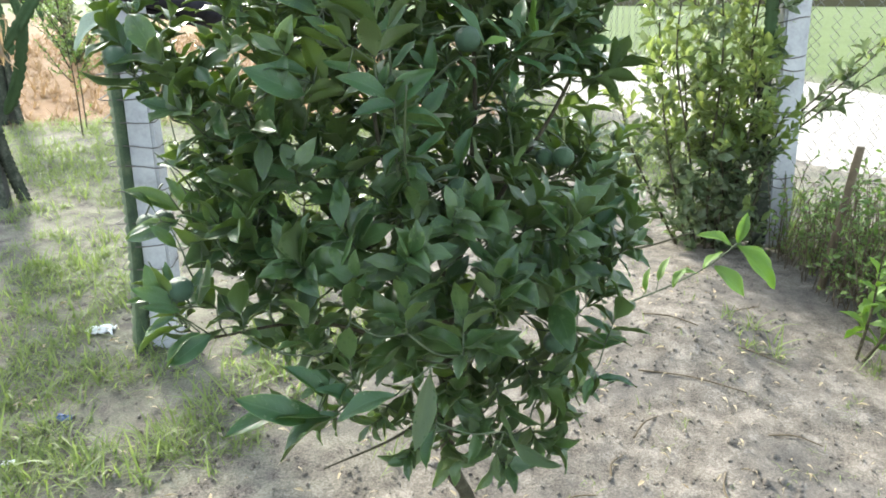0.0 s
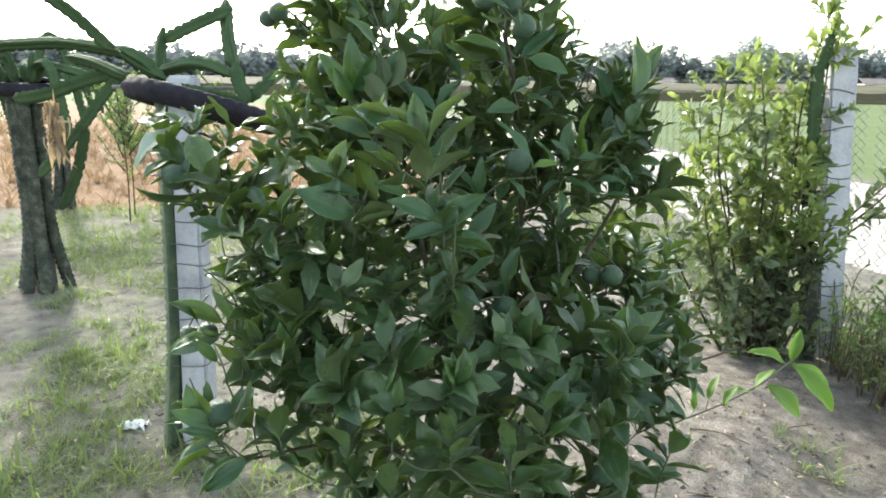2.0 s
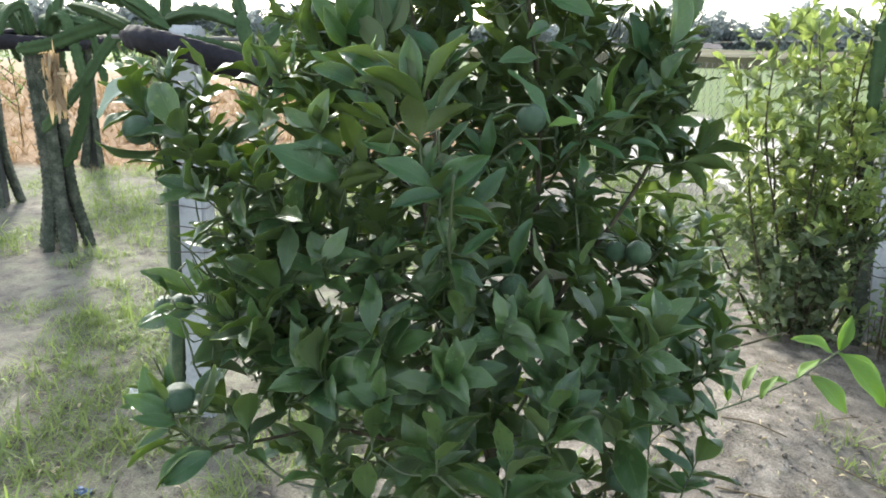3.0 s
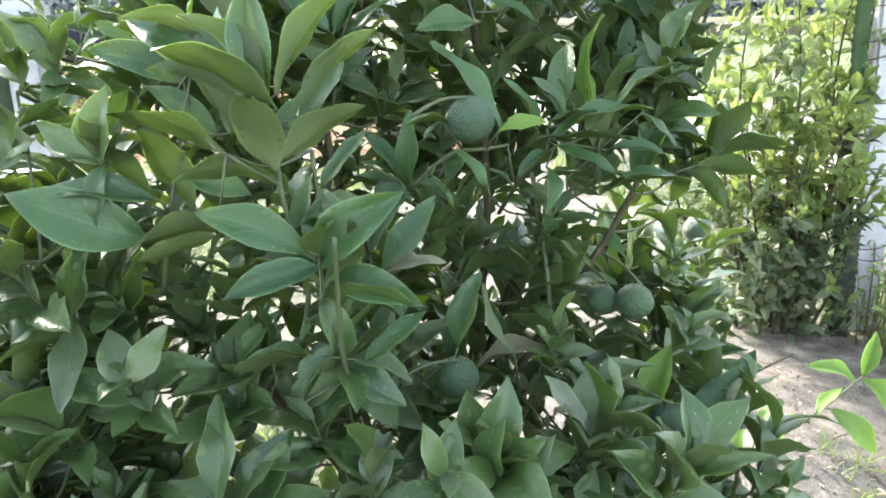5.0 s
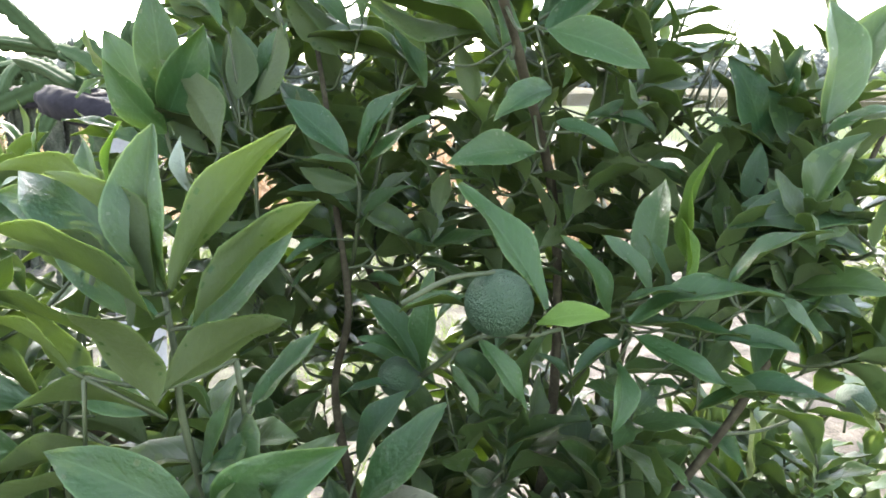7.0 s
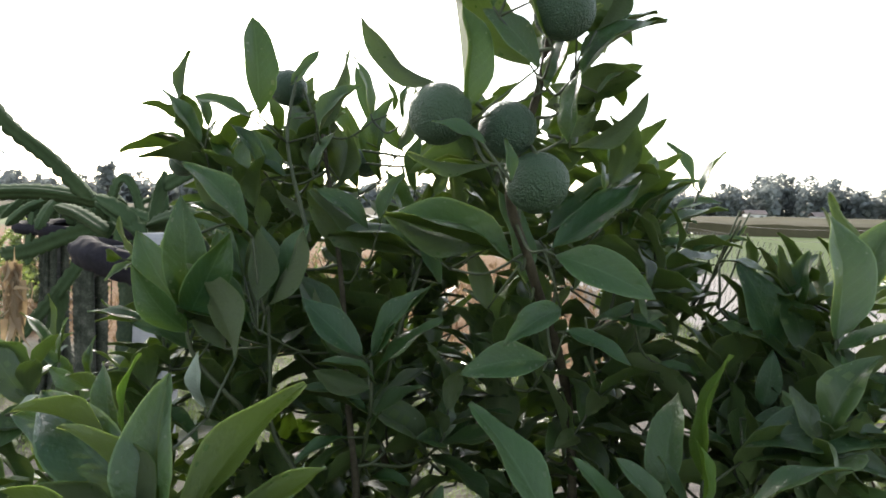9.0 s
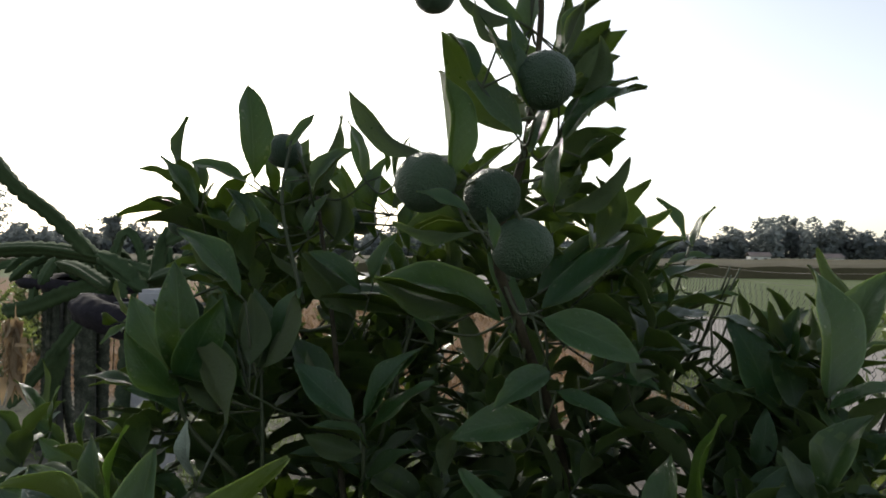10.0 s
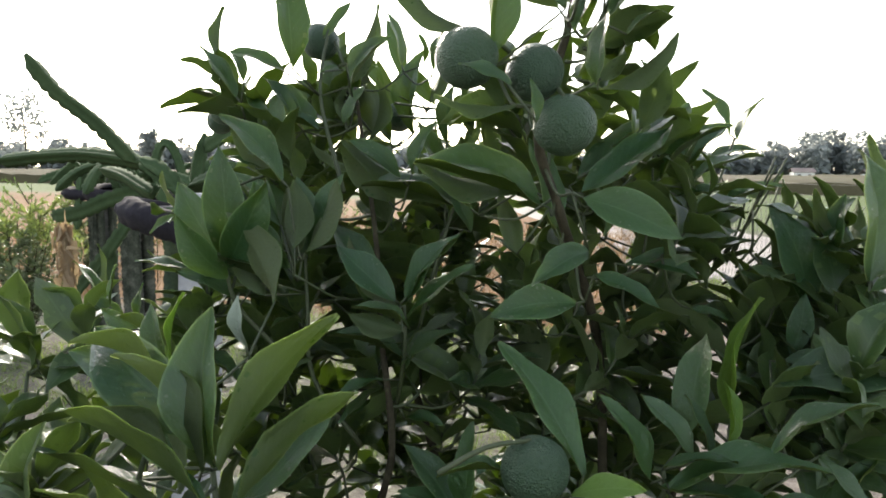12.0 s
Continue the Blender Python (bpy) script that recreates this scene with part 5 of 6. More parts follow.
    spray("near_low_spray", [(-0.084, 1.428, 1.24), (-0.088, 1.457, 1.167), (-0.09, 1.483, 1.085), (-0.081, 1.519, 0.997)], [
        (-0.122, 1.482, 1.09, -0.186, 1.458, 1.098, 96, 0),
        (-0.067, 1.484, 1.08, 0.001, 1.487, 1.137, -61, 0),
        (-0.133, 1.465, 1.042, -0.09, 1.488, 1.099, -60, 0),
        (-0.186, 1.562, 1.031, -0.209, 1.584, 1.103, 83, 0),
        (-0.096, 1.506, 1.093, -0.128, 1.469, 1.051, 53, 0),
    ])
    spray("low_mid_spray", [], [
        (0.047, 1.822, 0.871, 0.061, 1.881, 1.005, -34, 0),
        (0.13, 1.9, 0.875, 0.079, 1.928, 0.975, 68, 0),
        (0.075, 1.769, 0.909, 0.195, 1.761, 0.937, -90, 4),
        (0.238, 1.947, 0.989, 0.335, 1.928, 0.987, -88, 0),
        (0.287, 1.979, 1.074, 0.355, 1.94, 1.02, -61, 0),
        (0.16, 1.866, 0.761, 0.226, 1.904, 0.861, -77, 0),
        (-0.072, 1.789, 0.802, 0.005, 1.826, 0.895, -71, 0),
        (0.183, 1.94, 0.771, 0.123, 1.968, 0.876, 65, 0),
        (-0.014, 1.865, 0.809, -0.081, 1.85, 0.865, 87, 0),
        (0.263, 1.965, 0.825, 0.331, 1.943, 0.737, -65, 0),
        (-0.029, 1.838, 0.941, -0.117, 1.833, 0.993, 83, 0),
    ])
    spray("scorched", [], [
        (-0.058, 1.636, 1.12, 0.023, 1.632, 1.14, -87, 4),
        (-0.019, 1.806, 1.172, -0.108, 1.786, 1.215, 76, 0),
        (-0.075, 1.7, 1.13, -0.031, 1.728, 1.199, -47, 0),
        (-0.038, 1.702, 1.119, 0.006, 1.73, 1.188, -58, 0),
        (-0.083, 1.577, 1.144, -0.085, 1.55, 1.126, 11, 0),
        (-0.072, 1.569, 1.116, -0.026, 1.549, 1.099, -85, 0),
        (-0.187, 1.555, 1.054, -0.201, 1.571, 1.11, 87, 0),
        (-0.149, 1.545, 1.072, -0.121, 1.559, 1.105, -65, 0),
        (0.042, 1.656, 1.006, 0.074, 1.691, 1.101, -44, 0),
        (0.124, 1.7, 0.976, 0.083, 1.724, 1.07, 66, 3),
    ])
    spray("low_right_spray", [(0.531, 2.076, 0.772), (0.523, 2.054, 0.705), (0.486, 2.053, 0.618)], [
        (0.48, 1.996, 0.68, 0.456, 2.029, 0.791, 14, 0),
        (0.519, 2.033, 0.69, 0.533, 2.079, 0.827, 14, 0),
        (0.539, 2.045, 0.721, 0.645, 2.118, 0.823, -85, 0),
        (0.576, 2.055, 0.741, 0.684, 2.038, 0.751, -87, 0),
        (0.497, 2.048, 0.742, 0.446, 2.069, 0.822, 54, 0),
        (0.596, 2.005, 0.677, 0.618, 2.022, 0.723, -73, 0),
        (0.444, 2.055, 0.637, 0.379, 2.081, 0.735, 52, 0),
        (0.524, 2.184, 0.777, 0.456, 2.198, 0.839, 61, 0),
        (0.61, 2.196, 0.788, 0.628, 2.231, 0.892, -79, 3),
        (0.466, 2.212, 0.88, 0.595, 2.231, 0.902, -94, 0),
    ])
    spray("right_dark_spray", [], [
        (0.433, 2.001, 1.479, 0.477, 2.013, 1.594, -40, 0, 1.4),
        (0.408, 1.942, 1.356, 0.391, 1.95, 1.447, 11, 3),
        (0.325, 1.975, 1.36, 0.336, 1.98, 1.434, -15, 0),
        (0.306, 1.931, 1.363, 0.377, 1.925, 1.361, -53, 0),
        (0.288, 2.069, 1.31, 0.298, 2.073, 1.423, -37, 0),
        (0.288, 1.886, 1.349, 0.432, 1.896, 1.362, -61, 0),
        (0.397, 1.973, 1.469, 0.477, 1.949, 1.485, -72, 3),
        (0.397, 2.044, 1.484, 0.356, 2.048, 1.554, 35, 3),
        (0.383, 2.041, 1.456, 0.391, 2.055, 1.547, -62, 0),
        (0.326, 2.079, 1.4, 0.281, 2.07, 1.445, 61, 0),
        (0.418, 1.943, 1.337, 0.453, 1.952, 1.382, -79, 0),
    ])
    spray("left_low_spray", [(-0.488, 1.826, 1.377), (-0.488, 1.845, 1.316), (-0.466, 1.869, 1.252)], [
        (-0.496, 1.804, 1.408, -0.534, 1.798, 1.459, 95, 0),
        (-0.545, 1.845, 1.409, -0.549, 1.856, 1.473, -24, 3),
        (-0.472, 1.809, 1.382, -0.498, 1.784, 1.42, 79, 0),
        (-0.468, 1.83, 1.376, -0.462, 1.833, 1.429, -15, 0),
        (-0.519, 1.799, 1.394, -0.545, 1.774, 1.42, 93, 0),
        (-0.54, 1.846, 1.395, -0.526, 1.86, 1.409, -28, 2),
        (-0.445, 1.918, 1.43, -0.513, 1.884, 1.45, 86, 0),
        (-0.456, 1.936, 1.434, -0.51, 1.905, 1.461, 94, 3),
        (-0.391, 1.643, 1.401, -0.365, 1.648, 1.415, -53, 2),
        (-0.387, 1.929, 1.395, -0.459, 1.895, 1.435, 63, 0),
        (-0.455, 1.864, 1.384, -0.414, 1.873, 1.399, -54, 3),
    ])
    spray("right_low_rosette", [(0.399, 1.74, 0.768), (0.365, 1.734, 0.676), (0.265, 1.762, 0.559)], [
        (0.387, 1.713, 0.747, 0.519, 1.706, 0.789, -74, 3),
        (0.386, 1.691, 0.742, 0.467, 1.676, 0.759, -65, 0),
        (0.365, 1.72, 0.773, 0.376, 1.74, 0.844, -56, 0),
        (0.354, 1.753, 0.819, 0.396, 1.805, 0.926, -48, 1),
        (0.412, 1.747, 0.793, 0.51, 1.779, 0.902, -65, 0),
        (0.424, 1.774, 0.813, 0.477, 1.829, 0.936, -61, 3),
        (0.539, 1.852, 0.788, 0.576, 1.877, 0.876, -52, 0),
        (0.444, 1.721, 0.699, 0.524, 1.689, 0.652, -66, 0),
        (0.399, 1.676, 0.612, 0.475, 1.688, 0.651, -80, 0),
        (0.475, 1.703, 0.631, 0.528, 1.675, 0.602, -85, 0),
        (0.363, 1.596, 0.627, 0.458, 1.563, 0.577, -72, 0),
    ])
    spray("right_low_rosette", [], [
        (0.351, 1.526, 0.563, 0.456, 1.508, 0.603, -74, 0),
        (0.31, 1.588, 0.6, 0.354, 1.611, 0.681, -27, 0),
    ])

build_citrus()


# ---- dragon-fruit posts: concrete post, old tyre on top, climbing stems, hanging arms, wire ties ----
def cactus_arm(pts, wide=0.04, ribs=3, seed=0, thin=0.3, blunt=False):
    """A three-ribbed cactus arm with toothed, scalloped edges."""
    bm = bmesh.new()
    rough = smooth_line(pts, 10)
    total = sum((b - a).length for a, b in zip(rough, rough[1:]))
    n = max(12, int(total / 0.011))
    line, k, run = [], 0, 0.0
    for i in range(n + 1):
        want = total * i / n
        while k < len(rough) - 2 and run + (rough[k + 1] - rough[k]).length < want:
            run += (rough[k + 1] - rough[k]).length
            k += 1
        seg = (rough[k + 1] - rough[k]).length
        line.append(rough[k].lerp(rough[k + 1], min(1.0, (want - run) / max(seg, 1e-6))))
    t = (line[1] - line[0]).normalized()
    u = t.orthogonal().normalized()
    rng = random.Random(seed)
    spin, rings = rng.uniform(0, 2), []
    for k, p in enumerate(line):
        t2 = (line[min(k + 1, n)] - line[max(k - 1, 0)]).normalized()
        u = (u - t2 * u.dot(t2)).normalized()
        v = t2.cross(u)
        d = total * k / n
        taper = min(1, 0.5 + d / 0.06) * (1 if blunt else min(1, 0.3 + (total - d) / 0.07))
        tooth = 1.08 - 0.3 * (1 - abs(math.sin(math.pi * d / 0.042 + seed))) ** 2
        ring = []
        for j in range(ribs * 4):
            a = 2 * math.pi * j / (ribs * 4) + spin
            f = (tooth, 0.52, thin, 0.52)[j % 4]
            ring.append(bm.verts.new(p + (u * math.cos(a) + v * math.sin(a)) * wide * taper * f))
        rings.append(ring)
    m = ribs * 4
    for a, b in zip(rings, rings[1:]):
        for i in range(m):
            bm.faces.new((a[i], a[(i + 1) % m], b[(i + 1) % m], b[i]))
    bm.faces.new(list(reversed(rings[0])))
    bm.faces.new(rings[-1])
    return bm


def tyre_mesh(radius, tread, flat=0.8):
    """An old tyre: rounded tread with grooves, open inside."""
    bm = bmesh.new()
    n, sides = 120, 14
    rings = []
    for i in range(n):
        a = 2 * math.pi * i / n
        ring = []
        for j in range(sides):
            b = math.radians(-150 + 300 * j / (sides - 1))
            groove = 0.84 if ((i + (j % 2)) % 4 == 0 and 3 <= j <= 10) or j in (5, 8) else 1.0
            r = tread * groove
            ring.append(bm.verts.new(((radius + r * math.cos(b)) * math.cos(a), (radius + r * math.cos(b)) * math.sin(a), r * flat * 1.2 * math.sin(b))))
        rings.append(ring)
    for i in range(n):
        a, b = rings[i], rings[(i + 1) % n]
        for j in range(sides - 1):
            bm.faces.new((a[j], b[j], b[j + 1], a[j + 1]))
    return bm


def dragon_post(at, tall, arms, seed, lean=(0, 0), tyre=(0.4, 0.055), tilt=(0, 0, 0), stems=3, bare=True, wires=True, label=""):
    rng = random.Random(seed)
    ob = thing("dragon_fruit_post", at, label or "grey post wrapped in climbing cactus under an old tyre", "cactus post", "dragon fruit posts")
    lx, ly = lean
    bm = bmesh.new()
    w = 0.06 if bare else 0.048
    g = bmesh.ops.create_cube(bm, size=1.0)
    for v in bm.verts:
        t = v.co.z + 0.5
        k = 1.08 - 0.16 * t
        v.co = Vector((v.co.x * 2 * w * k + lx * t, v.co.y * 2 * w * k + ly * t, t * (tall + 0.2) - 0.2))
    bmesh.ops.bevel(bm, geom=list(bm.edges), offset=0.012, segments=2, affect="EDGES")
    part("post", bm, M_CONCRETE if bare else M_OLDPOST, ob, "pale grey concrete post" if bare else "dull weathered grey post", smooth=False)
    for k in range(stems):
        a = (2.75, 3.6, 4.5, 5.3, 0.3, 1.3, 2.0, 6.0)[k % 8] + rng.uniform(-0.2, 0.2)
        r = w + 0.035
        c, s = math.cos(a) * r, math.sin(a) * r
        pts = [(c * (1.4 if bare else 2.1), s * (1.4 if bare else 2.1), -0.05), (c + lx * 0.3, s + ly * 0.3, tall * 0.3), (c * 0.95 + lx * 0.6, s * 0.95 + ly * 0.6, tall * 0.62), (c + lx, s + ly, tall * 0.97)]
        part("climbing_stem", cactus_arm(pts, 0.042 if bare else rng.uniform(0.042, 0.055), 3, seed + k, 0.45 if bare else 0.55, True), M_CLIMBER if bare else M_OLDCACTUS, ob)
    if wires:
        for k in range(9):
            z = tall * (0.24 + 0.065 * k) + rng.uniform(-0.02, 0.02)
            bm = bmesh.new()
            r = w * 1.2
            pts = []
            for i in range(21):
                q = 2 * math.pi * i / 20
                cx, cy = max(-0.8, min(0.8, math.cos(q))) * 1.25, max(-0.8, min(0.8, math.sin(q))) * 1.25
                pts.append(Vector((r * cx - (0.075 if cx < -0.5 else 0) + lx * z / tall, r * cy + ly * z / tall, z + 0.012 * math.sin(q + k))))
            tube(bm, pts, 0.0028, 0.0028, 4)
            part("wire_tie", bm, M_TIE, ob)
    bm = tyre_mesh(*tyre)
    ty = part("tyre", bm, M_TYRE, ob, "worn black tyre ring")
    ty.matrix_basis = pose(lx + tilt[0], ly + tilt[1], tall - 0.03 + (tilt[2] if len(tilt) > 2 else 0), *(tilt[3:] if len(tilt) > 3 else (0, 0, 0)))
    bm = bmesh.new()
    for q in (0.3, 1.87):
        r = tyre[0]
        tube(bm, [Vector((lx - math.cos(q) * r, ly - math.sin(q) * r, tall - 0.05)), Vector((lx + math.cos(q) * r, ly + math.sin(q) * r, tall - 0.05))], 0.008, 0.008, 6)
    part("support_bar", bm, M_WIRE, ob)
    for k, pts in enumerate(arms):
        part("cactus_arm", cactus_arm(pts, rng.uniform(0.030, 0.036) if bare else rng.uniform(0.036, 0.044), 3, seed * 7 + k), M_CACTUS, ob)
    return ob


def wild_arms(n, seed, tall, r=0.38):
    rng = random.Random(seed)
    out = []
    for k in range(n):
        a = 6.283 * k / n + rng.uniform(-0.3, 0.3)
        c, s, q = math.cos(a), math.sin(a), rng.uniform(0.7, 1.3)
        up = rng.uniform(0.08, 0.3)
        down = rng.uniform(-0.5, 0.25)
        out.append([(0.1 * c, 0.1 * s, tall), (r * 0.6 * c, r * 0.6 * s, tall + up), (r * 1.1 * q * c, r * 1.1 * q * s, tall + up * 0.7), (r * 1.5 * q * c, r * 1.5 * q * s, tall + down)])
    return out


NEAR_POST = Vector((-1.2, 2.85, GROUND))
NEAR_ARMS = [
    [(-0.196, 0.357, 1.607), (-0.312, 0.363, 1.695), (-0.384, 0.341, 1.724), (-0.576, 0.32, 1.75), (-0.758, 0.3, 1.744), (-0.976, 0.299, 1.724)],
    [(-0.371, 0.325, 1.728), (-0.498, 0.287, 1.866), (-0.621, 0.246, 1.972), (-0.714, 0.215, 2.096)],
    [(-0.395, 0.472, 1.635), (-0.508, 0.46, 1.509), (-0.623, 0.441, 1.357), (-0.843, 0.447, 1.14)],
    [(-0.42, 0.473, 1.635), (-0.612, 0.482, 1.584), (-0.787, 0.501, 1.527), (-0.977, 0.548, 1.499)],
    [(-0.602, 0.447, 1.382), (-0.647, 0.412, 1.177), (-0.736, 0.404, 0.991)],
    [(-0.175, 0.331, 1.588), (-0.227, 0.303, 1.67), (-0.328, 0.29, 1.732)],
    [(-0.239, 0.46, 1.599), (-0.239, 0.494, 1.724), (-0.224, 0.525, 1.836)],
    [(-0.218, 0.416, 1.631), (-0.063, 0.352, 1.67), (0.059, 0.316, 1.66), (0.15, 0.273, 1.623)],
    [(-0.208, 0.507, 1.774), (-0.065, 0.47, 1.833), (0.129, 0.435, 1.908)],
    [(0.082, 0.501, 1.956), (0.114, 0.401, 1.782), (0.162, 0.322, 1.649)],
    [(0.249, 0.168, 1.51), (0.203, 0.204, 1.602), (0.19, 0.236, 1.678)],
    [(-0.105, 0.242, 1.57), (0.089, 0.13, 1.55), (0.276, 0.036, 1.522)],
    [(0.246, 0.221, 1.516), (0.313, 0.262, 1.59), (0.374, 0.298, 1.65)],
    [(-0.338, 0.312, 1.718), (-0.245, 0.309, 1.659), (-0.144, 0.309, 1.601)],
    [(-0.346, 0.361, 1.611), (-0.523, 0.432, 1.671), (-0.679, 0.494, 1.696)],
]
dragon_post(NEAR_POST, 1.62, NEAR_ARMS, 21, (-0.04, 0.24), (0.285, 0.047), (0.09, -0.03, -0.10, -10, 13, 0), 2, label="pale concrete post with wire ties, cactus and tyre")
for k, (x, y, h, n) in enumerate(((-3.17, 5.1, 1.55, 5), (-4.55, 6.3, 1.5, 5), (-4.75, 8.3, 1.5, 4), (-7.6, 9.6, 1.5, 5))):
    dragon_post((x, y, GROUND), h, wild_arms(9, 8 + k, h, 0.3), 31 + 10 * k, (0.02 * k, 0), (0.28, 0.05), (0, 0, 0, 3, 4 - 2 * k, 0), n, bare=False)


# ---- the wire fence ----
CORNER = Vector((2.24, 4.0, GROUND))
FENCE_RUNS = [(CORNER, Vector((fence_line(15), 15.0, GROUND))), (CORNER, Vector((5.9, 3.35, GROUND)))]


def build_fence():
    ob = thing("fence", CORNER, "chain-link wire fence on a leaning concrete corner post", "fence")
    bm = bmesh.new()
    bmesh.ops.create_cube(bm, size=1.0)
    lean = -0.19
    for v in bm.verts:
        t = v.co.z + 0.5
        v.co = Vector((v.co.x * 0.15 + lean * (t - 0.05), v.co.y * 0.14, -0.15 + t * 1.97))
    bmesh.ops.bevel(bm, geom=list(bm.edges), offset=0.013, segments=2, affect="EDGES")
    bmesh.ops.subdivide_edges(bm, edges=[e for e in bm.edges if e.calc_length() > 1], cuts=14)
    for v in bm.verts:
        v.co += Vector((noise.noise(v.co * 9), noise.noise(v.co * 9 + Vector((4, 0, 0))), 0)) * 0.004
    post = part("post", bm, M_CONCRETE, ob, "weathered pale concrete fence post", smooth=False)
    for z in (0.42, 0.48, 0.85, 1.12, 1.19, 1.38, 1.58, 1.74):
        bm = bmesh.new()
        pts = []
        for i in range(21):
            q = 2 * math.pi * i / 20
            cx, cy = max(-0.8, min(0.8, math.cos(q))) * 1.25, max(-0.8, min(0.8, math.sin(q))) * 1.25
            pts.append(Vector((lean * z / 1.82 + 0.079 * cx, 0.074 * cy, z + 0.018 * math.sin(q * 1.5 + z * 9))))
        tube(bm, pts, 0.0034, 0.0034, 5)
        part("wire_tie", bm, M_TIE, post)
    cell, top = 0.105, 1.5
    for run, (a, b) in enumerate(FENCE_RUNS):
        way = (b - a).normalized()
        n = int((b - a).length / cell)
        rows = int(top / (cell / 2))
        bm = bmesh.new()
        for i in range(n):
            for sgn in (0, 1):
                pts = []
                for j in range(rows + 1):
                    q = a + way * ((i + (0.5 if (j + sgn) % 2 else 0.0)) * cell) - CORNER
                    d = q.length
                    pts.append(Vector((q.x + 0.014 * math.sin(d * 3 + j * 0.4), q.y, j * cell / 2 + 0.03 + 0.02 * math.sin(d * 1.7) - 0.03 * math.sin(min(d, 3.0)))))
                tube(bm, pts, 0.0021, 0.0021, 3)
        part("wire_mesh", bm, M_WIRE, ob, "thin diamond wire mesh", smooth=False)
        for z in (0.05, 1.53, 1.62):
            bm = bmesh.new()
            tube(bm, [way * d + Vector((0, 0, z + 0.02 * math.sin(d * 1.4))) for d in (0.25 * k for k in range(int((b - a).length / 0.25)))], 0.0016, 0.0016, 4)
            part("line_wire", bm, M_WIRE, ob)


build_fence()


# ---- the lime bush by the fence ----
def bush(name, at, label, category, stems, seed, size, shapes, material, per=9, spread=55, sub=5, bark=None, reach=0.3, singles=0, group="", old=None):
    """A bush: stems from the foot with side shoots; stems: lists of points."""
    rng = random.Random(seed)
    ob = thing(name, at, label, category, group)
    places = []
    for pts in stems:
        line = smooth_line(pts, 8)
        bm = bmesh.new()
        tube(bm, line, 0.009, 0.003, 6, 0.2)
        for k in range(sub):
            i = int(len(line) * (0.06 + 0.94 * (k + rng.random()) / sub))
            i = min(i, len(line) - 2)
            p = line[i]
            a = rng.uniform(0, 6.28)
            tip = p + Vector((math.cos(a), math.sin(a), rng.uniform(0.3, 1.3))).normalized() * rng.uniform(0.45, 1.0) * reach
            sl = smooth_line([p, p.lerp(tip, 0.5) + Vector((0, 0, -0.02)), tip], 3)
            tube(bm, sl, 0.003, 0.0015, 4)
            places += shoot_leaves(sl, per, size, rng, spread, 0.1)
        places += shoot_leaves(line[len(line) // 3:], per * 2, size, rng, spread, 0.0)
        part("stem", bm, bark or M_BARK, ob)
    ms = [leaf_mesh("leaf", s, material) for s in shapes]
    order = sorted(range(len(places)), key=lambda k: places[k][0].translation.y)
    pick = set(order[:singles])
    for k in sorted(pick):
        o = new("leaf", ms[places[k][1] % len(shapes)])
        o.parent, o.matrix_basis = ob, places[k][0]
    rest = [p for k, p in enumerate(places) if k not in pick]
    # Leaves away from the tips are older; their dark colour also paints inner shade.
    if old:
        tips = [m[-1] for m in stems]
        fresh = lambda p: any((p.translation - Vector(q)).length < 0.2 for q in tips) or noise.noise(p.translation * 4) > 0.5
        part("old_leaves", joined_leaves("old_leaves", [p for p in rest if not fresh(p[0])], shapes, old), old, ob, "dusty older leaves, darkened for the shade inside")
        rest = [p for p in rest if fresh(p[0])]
    part("crown", joined_leaves("crown", rest, shapes, material), material, ob)
    return ob


rng = random.Random(5)
LIME_STEMS = []
for x, y, tall in ((-0.62, 0.1, 0.95), (-0.5, -0.15, 1.2), (-0.42, 0.2, 1.5), (-0.36, -0.1, 1.7), (-0.27, 0.1, 1.25), (-0.2, -0.2, 1.72), (-0.15, 0.0, 1.55), (-0.08, 0.2, 1.7), (-0.02, -0.2, 1.05), (0.04, 0.05, 1.35), (0.08, -0.2, 1.2), (0.15, 0.1, 1.6), (0.2, -0.1, 1.95), (0.17, -0.05, 2.12), (0.27, -0.25, 0.9), (0.24, 0.0, 1.85), (-0.3, 0.0, 0.8), (0.0, -0.1, 0.85), (0.1, 0.0, 0.7)):
    LIME_STEMS.append([(0.05 + x * 0.25, y * 0.3, -0.08), (0.03 + x * 0.6, y * 0.7, tall * 0.35), (x * 0.85 + rng.uniform(-0.05, 0.05), y * 0.9, tall * 0.7), (x + rng.uniform(-0.04, 0.04), y, tall)])
bush("lime_bush", (1.78, 4.0, GROUND), "leggy lime bush, dusty and shade-darkened below, with pale fresh tips", "bush", LIME_STEMS, 15, 0.094, LIMES, M_LIME, 10, 58, 17, reach=0.25, singles=60, old=M_LIMEOLDSHADE)
SPRAY = [[(-0.1, -0.05, 0.55), (0.02, -0.2, 0.85), (0.22, -0.25, 1.02), (0.5, -0.25, 1.2)], [(-0.1, -0.05, 0.6), (0.1, -0.15, 0.95), (0.3, -0.2, 1.2), (0.42, -0.2, 1.5)], [(-0.1, 0.0, 0.6), (0.2, 0.0, 1.0), (0.5, 0.0, 1.3), (0.72, 0.05, 1.5)]]
bush("lime_spray", (2.35, 4.2, GROUND), "lime shoots reaching out past the fence post", "bush", [[(-0.15, 0, -0.15), *s] for s in SPRAY], 25, 0.095, LIMES, M_LIME, 8, 58, 6, reach=0.2, old=M_LIMEOLDSHADE)
